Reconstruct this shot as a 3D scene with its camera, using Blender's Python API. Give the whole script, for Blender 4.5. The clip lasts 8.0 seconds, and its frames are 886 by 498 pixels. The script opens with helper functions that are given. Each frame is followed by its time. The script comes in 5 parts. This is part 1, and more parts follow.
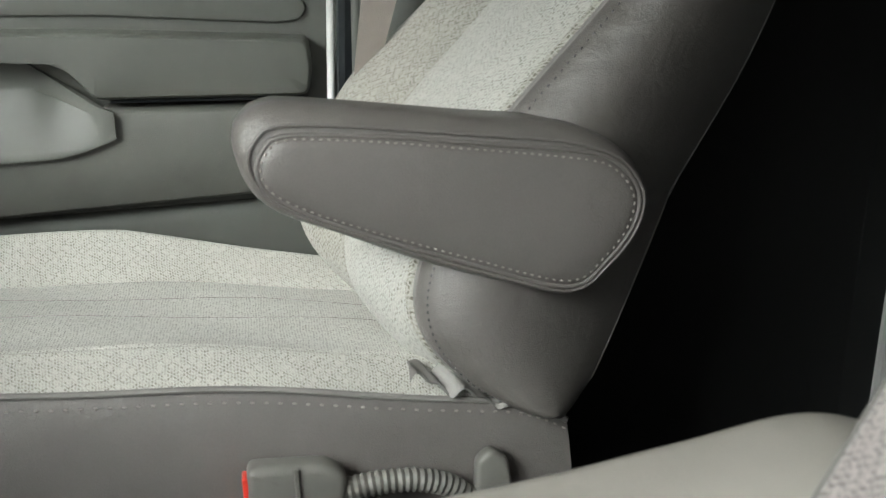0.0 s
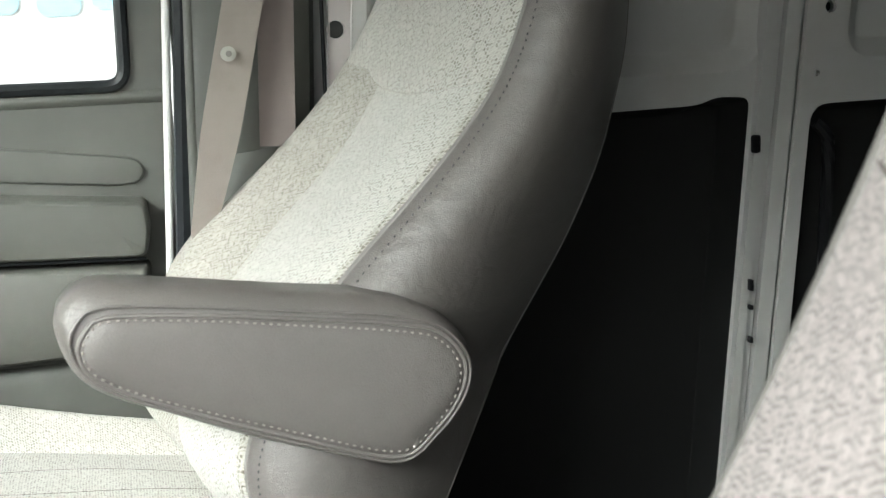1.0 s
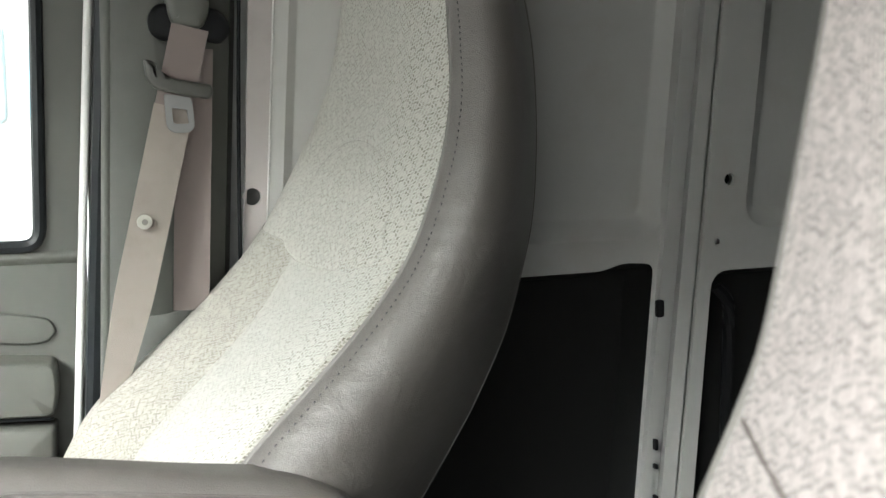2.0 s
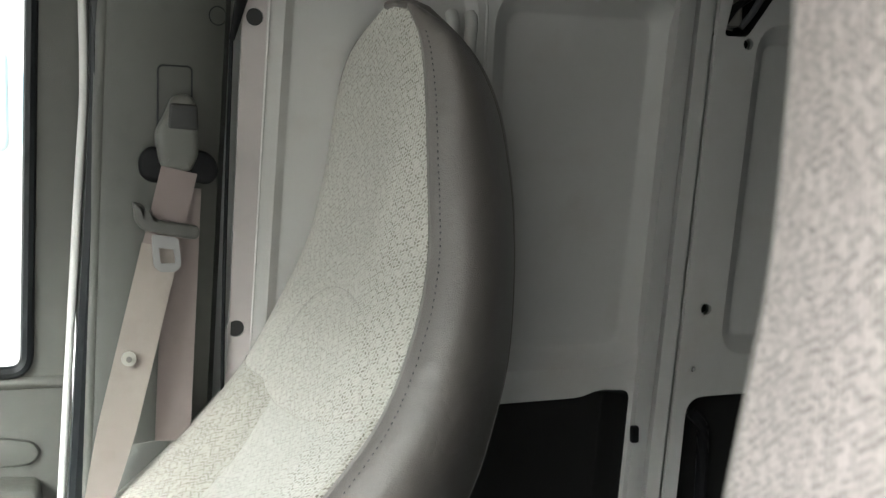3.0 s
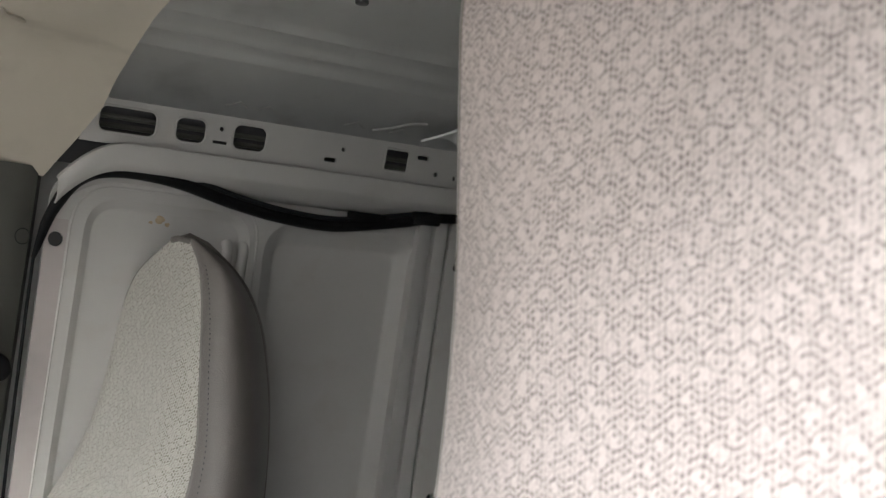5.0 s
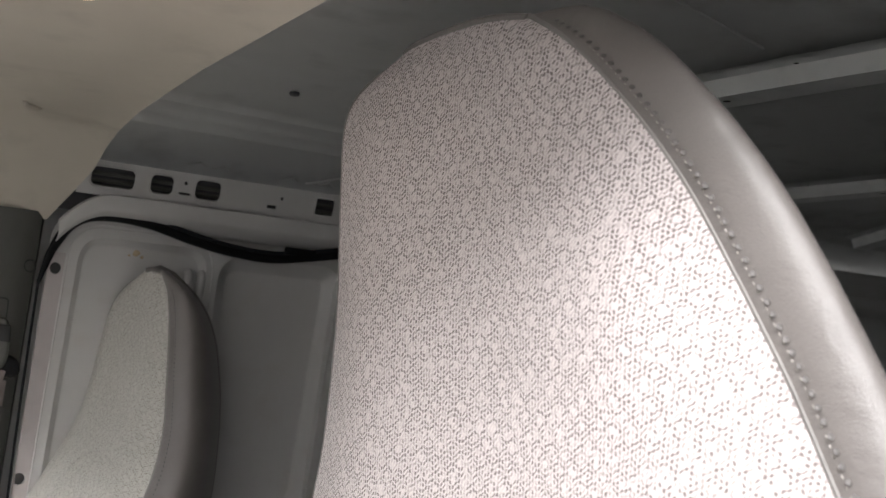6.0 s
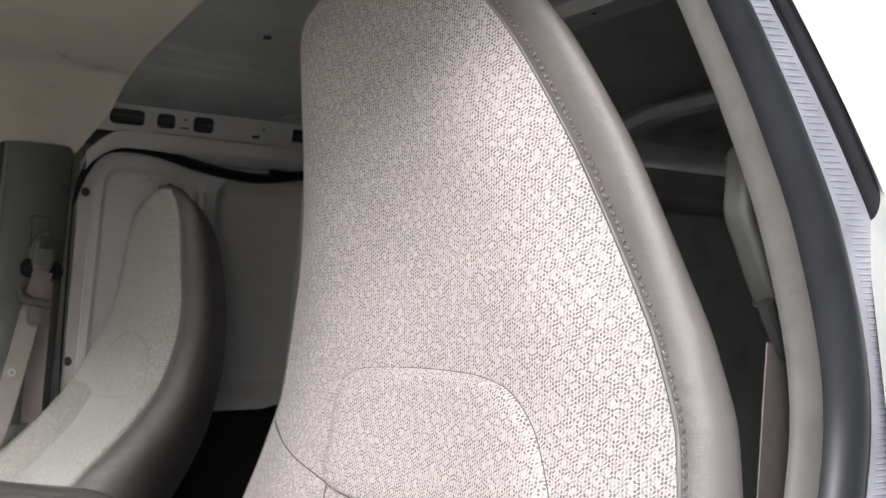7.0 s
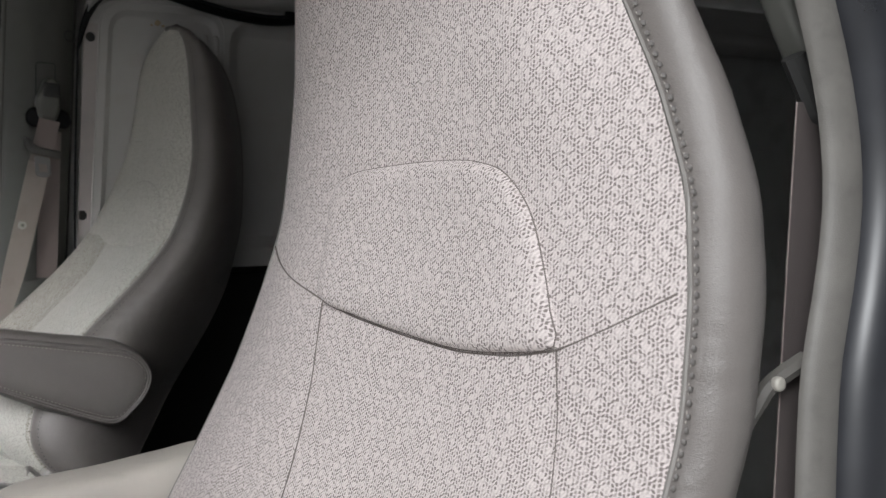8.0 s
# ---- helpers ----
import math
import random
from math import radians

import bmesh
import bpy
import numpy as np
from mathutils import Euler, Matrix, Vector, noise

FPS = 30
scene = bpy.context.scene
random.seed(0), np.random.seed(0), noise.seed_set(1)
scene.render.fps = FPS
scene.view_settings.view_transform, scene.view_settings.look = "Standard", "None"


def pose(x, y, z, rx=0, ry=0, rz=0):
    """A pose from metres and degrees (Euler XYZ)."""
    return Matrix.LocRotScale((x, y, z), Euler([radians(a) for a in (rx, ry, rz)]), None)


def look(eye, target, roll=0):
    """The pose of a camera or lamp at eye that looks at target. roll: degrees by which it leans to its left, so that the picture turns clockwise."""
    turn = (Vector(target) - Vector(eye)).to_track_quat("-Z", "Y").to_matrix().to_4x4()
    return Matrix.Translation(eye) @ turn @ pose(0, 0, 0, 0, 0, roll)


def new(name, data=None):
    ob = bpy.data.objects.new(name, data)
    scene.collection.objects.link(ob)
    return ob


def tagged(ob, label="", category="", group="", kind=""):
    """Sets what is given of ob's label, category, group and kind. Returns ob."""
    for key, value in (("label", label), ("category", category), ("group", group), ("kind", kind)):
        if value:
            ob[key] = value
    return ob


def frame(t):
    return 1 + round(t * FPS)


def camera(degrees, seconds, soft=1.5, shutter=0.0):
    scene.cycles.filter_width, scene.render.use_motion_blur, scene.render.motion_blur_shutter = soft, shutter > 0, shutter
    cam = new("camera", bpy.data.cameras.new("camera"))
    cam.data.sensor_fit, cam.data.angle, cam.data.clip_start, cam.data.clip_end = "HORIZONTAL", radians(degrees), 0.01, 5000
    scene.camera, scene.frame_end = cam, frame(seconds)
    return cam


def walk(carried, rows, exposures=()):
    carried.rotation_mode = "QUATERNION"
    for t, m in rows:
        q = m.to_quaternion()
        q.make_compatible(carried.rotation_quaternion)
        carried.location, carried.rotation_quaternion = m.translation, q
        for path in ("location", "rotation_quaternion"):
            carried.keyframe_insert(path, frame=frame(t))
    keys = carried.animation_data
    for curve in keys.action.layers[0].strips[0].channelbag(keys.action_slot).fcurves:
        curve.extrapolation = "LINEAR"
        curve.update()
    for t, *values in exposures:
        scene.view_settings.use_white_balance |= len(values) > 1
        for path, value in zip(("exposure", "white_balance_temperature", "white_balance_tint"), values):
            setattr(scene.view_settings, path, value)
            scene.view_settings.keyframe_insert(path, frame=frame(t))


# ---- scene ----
cam = camera(42.34, 8.0, soft=1.3)
cam.data.dof.use_dof = True
cam.data.dof.focus_distance, cam.data.dof.aperture_fstop = 1.22, 10.0
ROWS = [
    (0.0, -0.5071, -0.4942, 0.7694, -15.854, 2.779, -9.944),
    (0.5, -0.4826, -0.4988, 0.7983, -13.152, 2.727, -14.179),
    (1.0, -0.4701, -0.5074, 0.8150, -10.323, 2.368, -16.293),
    (1.5, -0.4607, -0.5230, 0.8416, -6.731, 2.055, -18.310),
    (1.7, -0.4608, -0.5257, 0.8489, -5.676, 1.648, -19.308),
    (3.0, -0.4451, -0.5526, 1.0135, -4.248, -0.760, -19.767),
    (3.5, -0.4621, -0.5791, 0.9963, -0.902, -1.461, -21.990),
    (4.0, -0.4682, -0.6086, 1.0464, 0.230, -2.177, -25.316),
    (4.5, -0.5005, -0.6782, 1.0436, 3.143, -2.251, -28.612),
    (5.0, -0.5462, -0.7827, 1.0757, 4.376, -3.604, -31.696),
    (5.2, -0.5802, -0.8571, 1.1177, 3.774, -4.292, -32.671),
    (6.3, -0.7840, -1.3355, 1.0275, 6.060, -3.567, -34.559),
    (6.5, -0.8413, -1.4430, 0.9841, 6.310, -2.835, -35.517),
    (7.0, -0.8773, -1.5986, 0.8616, 4.970, -0.408, -33.719),
    (7.5, -0.8399, -1.5964, 0.8158, 2.067, 1.637, -32.301),
    (8.0, -0.7341, -1.5245, 0.7430, 0.268, 1.182, -30.130),
]
EXPOSURES = [(0.0, 0.42, 6200, 0), (0.5, 0.98, 6200, 0), (1.0, 1.22, 6200, 0), (1.5, 1.4, 6250, 1), (3.5, 1.6, 6250, 3), (4.5, 1.66, 6350, 7), (5.2, 1.5, 6350, 9), (6.4, 0.86, 6300, 12), (7.0, 0.5, 6250, 11), (8.0, -0.02, 6180, 9)]
walk(cam, [(t, pose(x, y, z, 90 + pitch, roll, yaw)) for t, x, y, z, pitch, roll, yaw in ROWS], EXPOSURES)

# ---- daylight: a bright overcast sky, low soft sun ----
world = bpy.data.worlds.new("sky")
scene.world = world
world.use_nodes = True
wn = world.node_tree
sky = wn.nodes.new("ShaderNodeTexSky")
sky.sky_type = "NISHITA"
sky.sun_disc = False
sky.sun_elevation = radians(30)
sky.sun_rotation = radians(229)
sky.air_density, sky.dust_density = 1.0, 4.0
hsv = wn.nodes.new("ShaderNodeHueSaturation")
hsv.inputs["Saturation"].default_value = 0.14
wn.links.new(sky.outputs[0], hsv.inputs["Color"])
wn.links.new(hsv.outputs[0], wn.nodes["Background"].inputs[0])
wn.nodes["Background"].inputs[1].default_value = 0.10
sun_data = bpy.data.lights.new("sun", "SUN")
sun_data.energy, sun_data.angle, sun_data.color = 2.2, radians(27), (1.0, 0.985, 0.96)
sun = new("sun", sun_data)
sun.matrix_world = look((-4.4, -4.35, 4.35), (0.0, 0.0, 0.8))

# ---- materials ----


def mat(name, col, rough=0.5, metal=0.0, vary=0.12, scale=9.0, fine=0.0, fine_scale=600.0, bump=0.0, bump_scale=800.0, spec=0.5, dirt=None, dirt_amt=0.5, coat=0.0, crease=0.0):
    """A surface with stains at one scale, grain at another and a fine relief."""
    m = bpy.data.materials.new(name)
    m.use_nodes = True
    n, l = m.node_tree.nodes, m.node_tree.links
    b = n["Principled BSDF"]
    tc = n.new("ShaderNodeTexCoord")
    big = n.new("ShaderNodeTexNoise")
    big.inputs["Scale"].default_value, big.inputs["Detail"].default_value, big.inputs["Roughness"].default_value = scale, 6.0, 0.6
    l.new(tc.outputs["Object"], big.inputs["Vector"])
    ramp = n.new("ShaderNodeMapRange")
    ramp.inputs["From Min"].default_value, ramp.inputs["From Max"].default_value = 0.3, 0.7
    ramp.inputs["To Min"].default_value, ramp.inputs["To Max"].default_value = 1 - vary, 1 + vary
    l.new(big.outputs["Fac"], ramp.inputs["Value"])
    tint = n.new("ShaderNodeMix")
    tint.data_type = "RGBA"
    tint.inputs["A"].default_value = (*col, 1)
    tint.inputs["B"].default_value = (*(dirt or [c * 0.7 for c in col]), 1)
    spots = n.new("ShaderNodeTexNoise")
    spots.inputs["Scale"].default_value, spots.inputs["Detail"].default_value = scale * 3.1, 8.0
    l.new(tc.outputs["Object"], spots.inputs["Vector"])
    sr = n.new("ShaderNodeMapRange")
    sr.inputs["From Min"].default_value, sr.inputs["From Max"].default_value = 0.55, 0.8
    sr.inputs["To Max"].default_value = dirt_amt
    l.new(spots.outputs["Fac"], sr.inputs["Value"])
    l.new(sr.outputs[0], tint.inputs["Factor"])
    mul = n.new("ShaderNodeVectorMath")
    mul.operation = "SCALE"
    l.new(tint.outputs["Result"], mul.inputs[0])
    l.new(ramp.outputs[0], mul.inputs["Scale"])
    last = mul.outputs[0]
    grain = n.new("ShaderNodeTexNoise")
    grain.inputs["Scale"].default_value, grain.inputs["Detail"].default_value = fine_scale, 2.0
    l.new(tc.outputs["Object"], grain.inputs["Vector"])
    if fine:
        gr = n.new("ShaderNodeMapRange")
        gr.inputs["From Min"].default_value, gr.inputs["From Max"].default_value = 0.3, 0.7
        gr.inputs["To Min"].default_value, gr.inputs["To Max"].default_value = 1 - fine, 1 + fine
        l.new(grain.outputs["Fac"], gr.inputs["Value"])
        m2 = n.new("ShaderNodeVectorMath")
        m2.operation = "SCALE"
        l.new(last, m2.inputs[0])
        l.new(gr.outputs[0], m2.inputs["Scale"])
        last = m2.outputs[0]
    l.new(last, b.inputs["Base Color"])
    rr = n.new("ShaderNodeMapRange")
    rr.inputs["To Min"].default_value, rr.inputs["To Max"].default_value = max(0.02, rough - 0.08), min(1, rough + 0.08)
    l.new(big.outputs["Fac"], rr.inputs["Value"])
    l.new(rr.outputs[0], b.inputs["Roughness"])
    b.inputs["Metallic"].default_value = metal
    b.inputs["Specular IOR Level"].default_value = spec
    b.inputs["Coat Weight"].default_value = coat
    if bump:
        relief = n.new("ShaderNodeTexVoronoi")
        relief.inputs["Scale"].default_value = bump_scale
        l.new(tc.outputs["Object"], relief.inputs["Vector"])
        bp = n.new("ShaderNodeBump")
        bp.inputs["Strength"].default_value, bp.inputs["Distance"].default_value = bump, 0.001
        l.new(relief.outputs["Distance"], bp.inputs["Height"])
        l.new(bp.outputs[0], b.inputs["Normal"])
        if crease:
            wr = n.new("ShaderNodeTexNoise")
            wr.inputs["Scale"].default_value, wr.inputs["Detail"].default_value, wr.inputs["Distortion"].default_value = 26.0, 3.0, 1.2
            l.new(tc.outputs["Object"], wr.inputs["Vector"])
            b2 = n.new("ShaderNodeBump")
            b2.inputs["Strength"].default_value, b2.inputs["Distance"].default_value = crease, 0.006
            l.new(wr.outputs["Fac"], b2.inputs["Height"])
            l.new(b2.outputs[0], bp.inputs["Normal"])
    return m


def cloth(name, light, dark, width=0.0085, row=0.0043, amount=1.0, ground=0.0, relief=0.6):
    """Woven upholstery: short dark dashes on a pale ground in narrow columns that lean to and fro, some fainter than others."""
    m = bpy.data.materials.new(name)
    m.use_nodes = True
    n, l = m.node_tree.nodes, m.node_tree.links
    b = n["Principled BSDF"]
    tc = n.new("ShaderNodeTexCoord")

    def calc(op, a, c=None):
        k = n.new("ShaderNodeMath")
        k.operation = op
        for i, v in enumerate((a, c)):
            if v is None:
                continue
            if isinstance(v, (int, float)):
                k.inputs[i].default_value = v
            else:
                l.new(v, k.inputs[i])
        return k.outputs[0]

    def noise(scale, detail, source):
        k = n.new("ShaderNodeTexNoise")
        k.inputs["Scale"].default_value, k.inputs["Detail"].default_value = scale, detail
        l.new(source, k.inputs["Vector"])
        return k.outputs["Fac"]

    def band(v, lo, hi):
        k = n.new("ShaderNodeMapRange")
        k.interpolation_type = "SMOOTHSTEP"
        k.inputs["From Min"].default_value, k.inputs["From Max"].default_value = hi, lo
        l.new(v, k.inputs["Value"])
        return k.outputs[0]

    def wave(v, period):
        return calc("SINE", calc("MULTIPLY", v, 6.2832 / period))
    uv = tc.outputs["UV"]
    wob = n.new("ShaderNodeTexNoise")
    wob.inputs["Scale"].default_value = 120.0
    l.new(uv, wob.inputs["Vector"])
    warp = n.new("ShaderNodeMix")
    warp.data_type = "VECTOR"
    warp.inputs["Factor"].default_value = 0.0014
    l.new(uv, warp.inputs["A"])
    l.new(wob.outputs["Color"], warp.inputs["B"])
    slack = n.new("ShaderNodeTexNoise")
    slack.inputs["Scale"].default_value = 22.0
    l.new(uv, slack.inputs["Vector"])
    pulled = n.new("ShaderNodeMix")
    pulled.data_type = "VECTOR"
    pulled.inputs["Factor"].default_value = 0.006
    l.new(warp.outputs["Result"], pulled.inputs["A"])
    l.new(slack.outputs["Color"], pulled.inputs["B"])
    sep = n.new("ShaderNodeSeparateXYZ")
    l.new(pulled.outputs["Result"], sep.inputs[0])
    u, v = sep.outputs[0], sep.outputs[1]
    # columns of upright dashes, each column half a row off its neighbour; the dashes lean one way or the other by diamonds
    lattice = [wave(calc(op, u, calc("MULTIPLY", v, 0.62)), width * 4.3) for op in ("ADD", "SUBTRACT")]
    diamond = calc("SUBTRACT", calc("MAXIMUM", lattice[0], lattice[1]), 0.4)
    lean = calc("ADD", calc("SUBTRACT", lattice[0], lattice[1]), 0.5)
    cols = calc("DIVIDE", u, width)
    cid = calc("FLOOR", cols)
    side_step = n.new("ShaderNodeTexWhiteNoise")
    side_step.noise_dimensions = "1D"
    l.new(cid, side_step.inputs["W"])
    rows = calc("ADD", calc("DIVIDE", v, row), calc("ADD", calc("MULTIPLY", calc("FLOORED_MODULO", cid, 2.0), 0.5), calc("MULTIPLY", side_step.outputs["Value"], 0.4)))
    rid = calc("FLOOR", rows)
    along = calc("SUBTRACT", calc("FRACT", rows), 0.5)
    fu = calc("ABSOLUTE", calc("ADD", calc("SUBTRACT", calc("FRACT", cols), 0.5), calc("MULTIPLY", calc("MULTIPLY", along, lean), 0.45)))
    cell = n.new("ShaderNodeCombineXYZ")
    l.new(cid, cell.inputs[0])
    l.new(rid, cell.inputs[1])
    rnd = n.new("ShaderNodeTexWhiteNoise")
    l.new(cell.outputs[0], rnd.inputs["Vector"])
    fv = calc("ADD", calc("ABSOLUTE", along), calc("MULTIPLY", calc("SUBTRACT", rnd.outputs["Value"], 0.5), 0.18))
    dash = calc("MULTIPLY", band(fu, 0.12, 0.46), band(fv, 0.24, 0.54))
    cluster = calc("MULTIPLY", calc("SUBTRACT", noise(170.0, 2.0, uv), 0.5), 1.5)
    soil = calc("MULTIPLY", calc("SUBTRACT", noise(7.0, 6.0, uv), 0.5), 0.45)
    strength = calc("ADD", calc("ADD", calc("MULTIPLY", rnd.outputs["Value"], 1.1), 0.15), calc("ADD", cluster, calc("MULTIPLY", diamond, 0.24)))
    strength = calc("MAXIMUM", calc("ADD", strength, soil), 0.05)
    # pale yarns cross the dashes on the slant
    slant = calc("MULTIPLY", wave(calc("ADD", u, calc("MULTIPLY", v, 0.55)), width * 1.02), 0.13)
    slant = calc("MULTIPLY", slant, calc("ADD", calc("MULTIPLY", lean, 0.3), 0.6))
    fib = calc("ADD", calc("MULTIPLY", calc("SUBTRACT", noise(900.0, 2.0, uv), 0.45), 0.5), slant)
    fac = calc("ADD", calc("MULTIPLY", calc("MULTIPLY", dash, strength), amount), calc("ADD", fib, ground))
    fac = calc("ADD", fac, calc("MULTIPLY", soil, 0.25))
    fac = calc("MINIMUM", calc("MAXIMUM", fac, 0.0), 1.0)
    mix = n.new("ShaderNodeMix")
    mix.data_type = "RGBA"
    mix.inputs["A"].default_value, mix.inputs["B"].default_value = (*light, 1), (*dark, 1)
    l.new(fac, mix.inputs["Factor"])
    l.new(mix.outputs["Result"], b.inputs["Base Color"])
    b.inputs["Roughness"].default_value = 0.92
    b.inputs["Specular IOR Level"].default_value = 0.15
    b.inputs["Sheen Weight"].default_value = 0.15
    bp = n.new("ShaderNodeBump")
    bp.invert = True
    bp.inputs["Strength"].default_value, bp.inputs["Distance"].default_value = relief, 0.0011
    l.new(fac, bp.inputs["Height"])
    l.new(bp.outputs[0], b.inputs["Normal"])
    return m


M_CLOTH = cloth("woven_cloth", (0.63, 0.568, 0.553), (0.19, 0.164, 0.157), 0.0028, 0.0038, 1.08, 0.10, 0.24)
# The driver's upholstery again, toned for the other light on the passenger seat.
M_CLOTH_PALE = cloth("pale_woven_cloth", (0.53, 0.515, 0.475), (0.22, 0.205, 0.175), 0.0025, 0.0044, 0.75, 0.03, 0.35)
# Darker copy: the weaker light on the wing is painted into it.
M_CLOTH_WING_DIM = cloth("herringbone_cloth_dim", (0.48, 0.46, 0.415), (0.15, 0.135, 0.108), 0.0029, 0.0044, 0.85, 0.08, 0.3)
M_CLOTH_FLAT = cloth("ribbed_cloth", (0.52, 0.51, 0.475), (0.25, 0.24, 0.21), 0.0024, 0.0042, 0.65, 0.05, 0.25)
# Lighter copy: the stronger light on the cushions is painted into it.
M_CLOTH_SEAT_LIT = cloth("seat_cloth_lit", (0.61, 0.592, 0.55), (0.23, 0.22, 0.19), 0.0026, 0.0046, 0.75, 0.03, 0.3)
M_SEAM_PALE = mat("pale_cloth_seam", (0.42, 0.40, 0.365), 0.9, vary=0.1, spec=0.1)
# Seams darker than the cloth: the crease's shade is put into their colour.
M_SEAM_SHADED = mat("shaded_cloth_seam", (0.17, 0.148, 0.138), 0.9, vary=0.1, spec=0.1)
# Vinyl darkened so that the puckers' small shadows are in their colour.
M_PUCKER_SHADED = mat("shaded_vinyl_pucker", (0.105, 0.096, 0.09), 0.5, vary=0.1)
M_VINYL = mat("taupe_vinyl", (0.150, 0.135, 0.126), 0.40, vary=0.08, scale=6, bump=0.3, bump_scale=900, dirt=(0.168, 0.154, 0.145), fine=0.04, crease=0.22, spec=0.7)
M_PIPING = mat("vinyl_piping", (0.22, 0.207, 0.195), 0.5, bump=0.2)
M_THREAD = mat("pale_thread", (0.33, 0.305, 0.28), 0.8)
M_THREAD_DARK = mat("dark_thread", (0.075, 0.075, 0.078), 0.8)
M_TRIM = mat("grey_green_plastic", (0.112, 0.112, 0.10), 0.44, vary=0.07, bump=0.3, bump_scale=1500, dirt=(0.125, 0.122, 0.108), spec=0.55)
# The trim plastic darkened: the pillar's dimmer light is in the colour.
M_TRIM_DIMMED = mat("dimmed_grey_green_plastic", (0.083, 0.083, 0.074), 0.46, vary=0.08, bump=0.3, bump_scale=1500, spec=0.5)
M_TRIM_PALE = mat("grey_beige_plastic", (0.125, 0.118, 0.108), 0.5, vary=0.14, scale=22, bump=0.2)
M_TRIM_DARK = mat("dark_trim_plastic", (0.112, 0.110, 0.098), 0.5, vary=0.06, bump=0.3, bump_scale=1300)
M_PAINT = mat("white_body_paint", (0.50, 0.49, 0.475), 0.42, vary=0.05, scale=5, dirt=(0.42, 0.38, 0.34), dirt_amt=0.4, bump=0.05, bump_scale=300, coat=0.2)
M_PAINT_PINK = mat("primered_body_paint", (0.43, 0.39, 0.38), 0.5, vary=0.05, scale=7)
M_DARKSTEEL = mat("dark_and_unlit_steel", (0.07, 0.07, 0.072), 0.6, vary=0.15)
M_RUST = mat("rust_stain", (0.42, 0.33, 0.22), 0.8, vary=0.3, scale=60)
M_RIB = mat("pale_rib_paint", (0.82, 0.82, 0.80), 0.35, vary=0.06, coat=0.2)
M_ROOF = mat("bare_roof_steel", (0.55, 0.55, 0.535), 0.5, vary=0.1, scale=3, dirt=(0.2, 0.2, 0.19))
M_BLACK = mat("black_rubber", (0.010, 0.010, 0.011), 0.45, vary=0.2, bump=0.1, spec=0.12)
M_NEAR_BLACK = mat("near_black_matt", (0.006, 0.006, 0.006), 0.75, vary=0.3, scale=4)
M_HEADLINER = mat("beige_headliner", (0.54, 0.495, 0.42), 0.9, vary=0.05, scale=4, bump=0.4, bump_scale=1500, spec=0.1)
# One pinkish webbing in two tones; the lit run has its light painted in.
M_BELT_PINK = mat("pinkish_belt_webbing", (0.215, 0.175, 0.165), 0.75, vary=0.05, bump=0.4, bump_scale=1600)
M_BELT_LIT = mat("lit_belt_webbing", (0.285, 0.245, 0.22), 0.75, vary=0.06, bump=0.4, bump_scale=1600)
# Belt webbing darkened: the shade beside the driver's pillar is in the colour.
M_BELT_SHADED = mat("shaded_belt_webbing", (0.075, 0.062, 0.06), 0.75, vary=0.1, bump=0.4, bump_scale=1600)
M_PLUG = mat("dark_grey_plug", (0.034, 0.034, 0.033), 0.5, spec=0.35)
M_GRIP = mat("dark_grip_plastic", (0.075, 0.073, 0.066), 0.45)
M_CHROME = mat("steel", (0.24, 0.235, 0.23), 0.32, metal=1.0, vary=0.05)
M_SEAL = mat("dark_door_seal", (0.014, 0.016, 0.018), 0.42, vary=0.2, spec=0.35)
M_SEAL_GLOSS = mat("glossy_door_seal", (0.016, 0.017, 0.021), 0.30, vary=0.25, scale=14, spec=0.6)
M_WHITE_EDGE = mat("white_edge_seal", (0.75, 0.74, 0.72), 0.4, vary=0.05)
M_PALEBLUE = mat("pale_blue_paint", (0.42, 0.66, 0.76), 0.6, vary=0.08)
M_JAMB = mat("silver_white_jamb", (0.33, 0.33, 0.37), 0.3, vary=0.15, scale=20, coat=0.3)
M_ARMREST = mat("pale_vinyl", (0.44, 0.41, 0.37), 0.45, vary=0.06, bump=0.25)
M_CARPET = mat("dark_carpet", (0.03, 0.03, 0.03), 0.95, bump=0.6, bump_scale=500)
M_RED = mat("red_button", (0.75, 0.05, 0.03), 0.4)
M_BUCKLE = mat("grey_buckle_plastic", (0.19, 0.18, 0.165), 0.45)
M_CREAM = mat("cream_plastic", (0.40, 0.38, 0.34), 0.4)
M_CONCRETE = mat("pale_concrete", (0.5, 0.49, 0.47), 0.9, vary=0.15, scale=1.5, bump=0.3, bump_scale=200)
M_GLASS = bpy.data.materials.new("window_glass")
M_GLASS.use_nodes = True
gb = M_GLASS.node_tree.nodes["Principled BSDF"]
gb.inputs["Transmission Weight"].default_value, gb.inputs["Roughness"].default_value, gb.inputs["IOR"].default_value = 1.0, 0.0, 1.05
M_LAMP = bpy.data.materials.new("lit_lens")
M_LAMP.use_nodes = True
lb = M_LAMP.node_tree.nodes["Principled BSDF"]
lb.inputs["Emission Color"].default_value, lb.inputs["Emission Strength"].default_value = (1.0, 0.62, 0.34, 1), 1.1

# ---- building blocks ----
ORIGIN = {}


def thing(name, at, label, category, group="", kind=""):
    """An Empty at the base of a thing, which parents its parts."""
    ob = new(name)
    ob.location = at
    ORIGIN[ob.name] = Vector(at)
    return tagged(ob, label, category, group, kind)


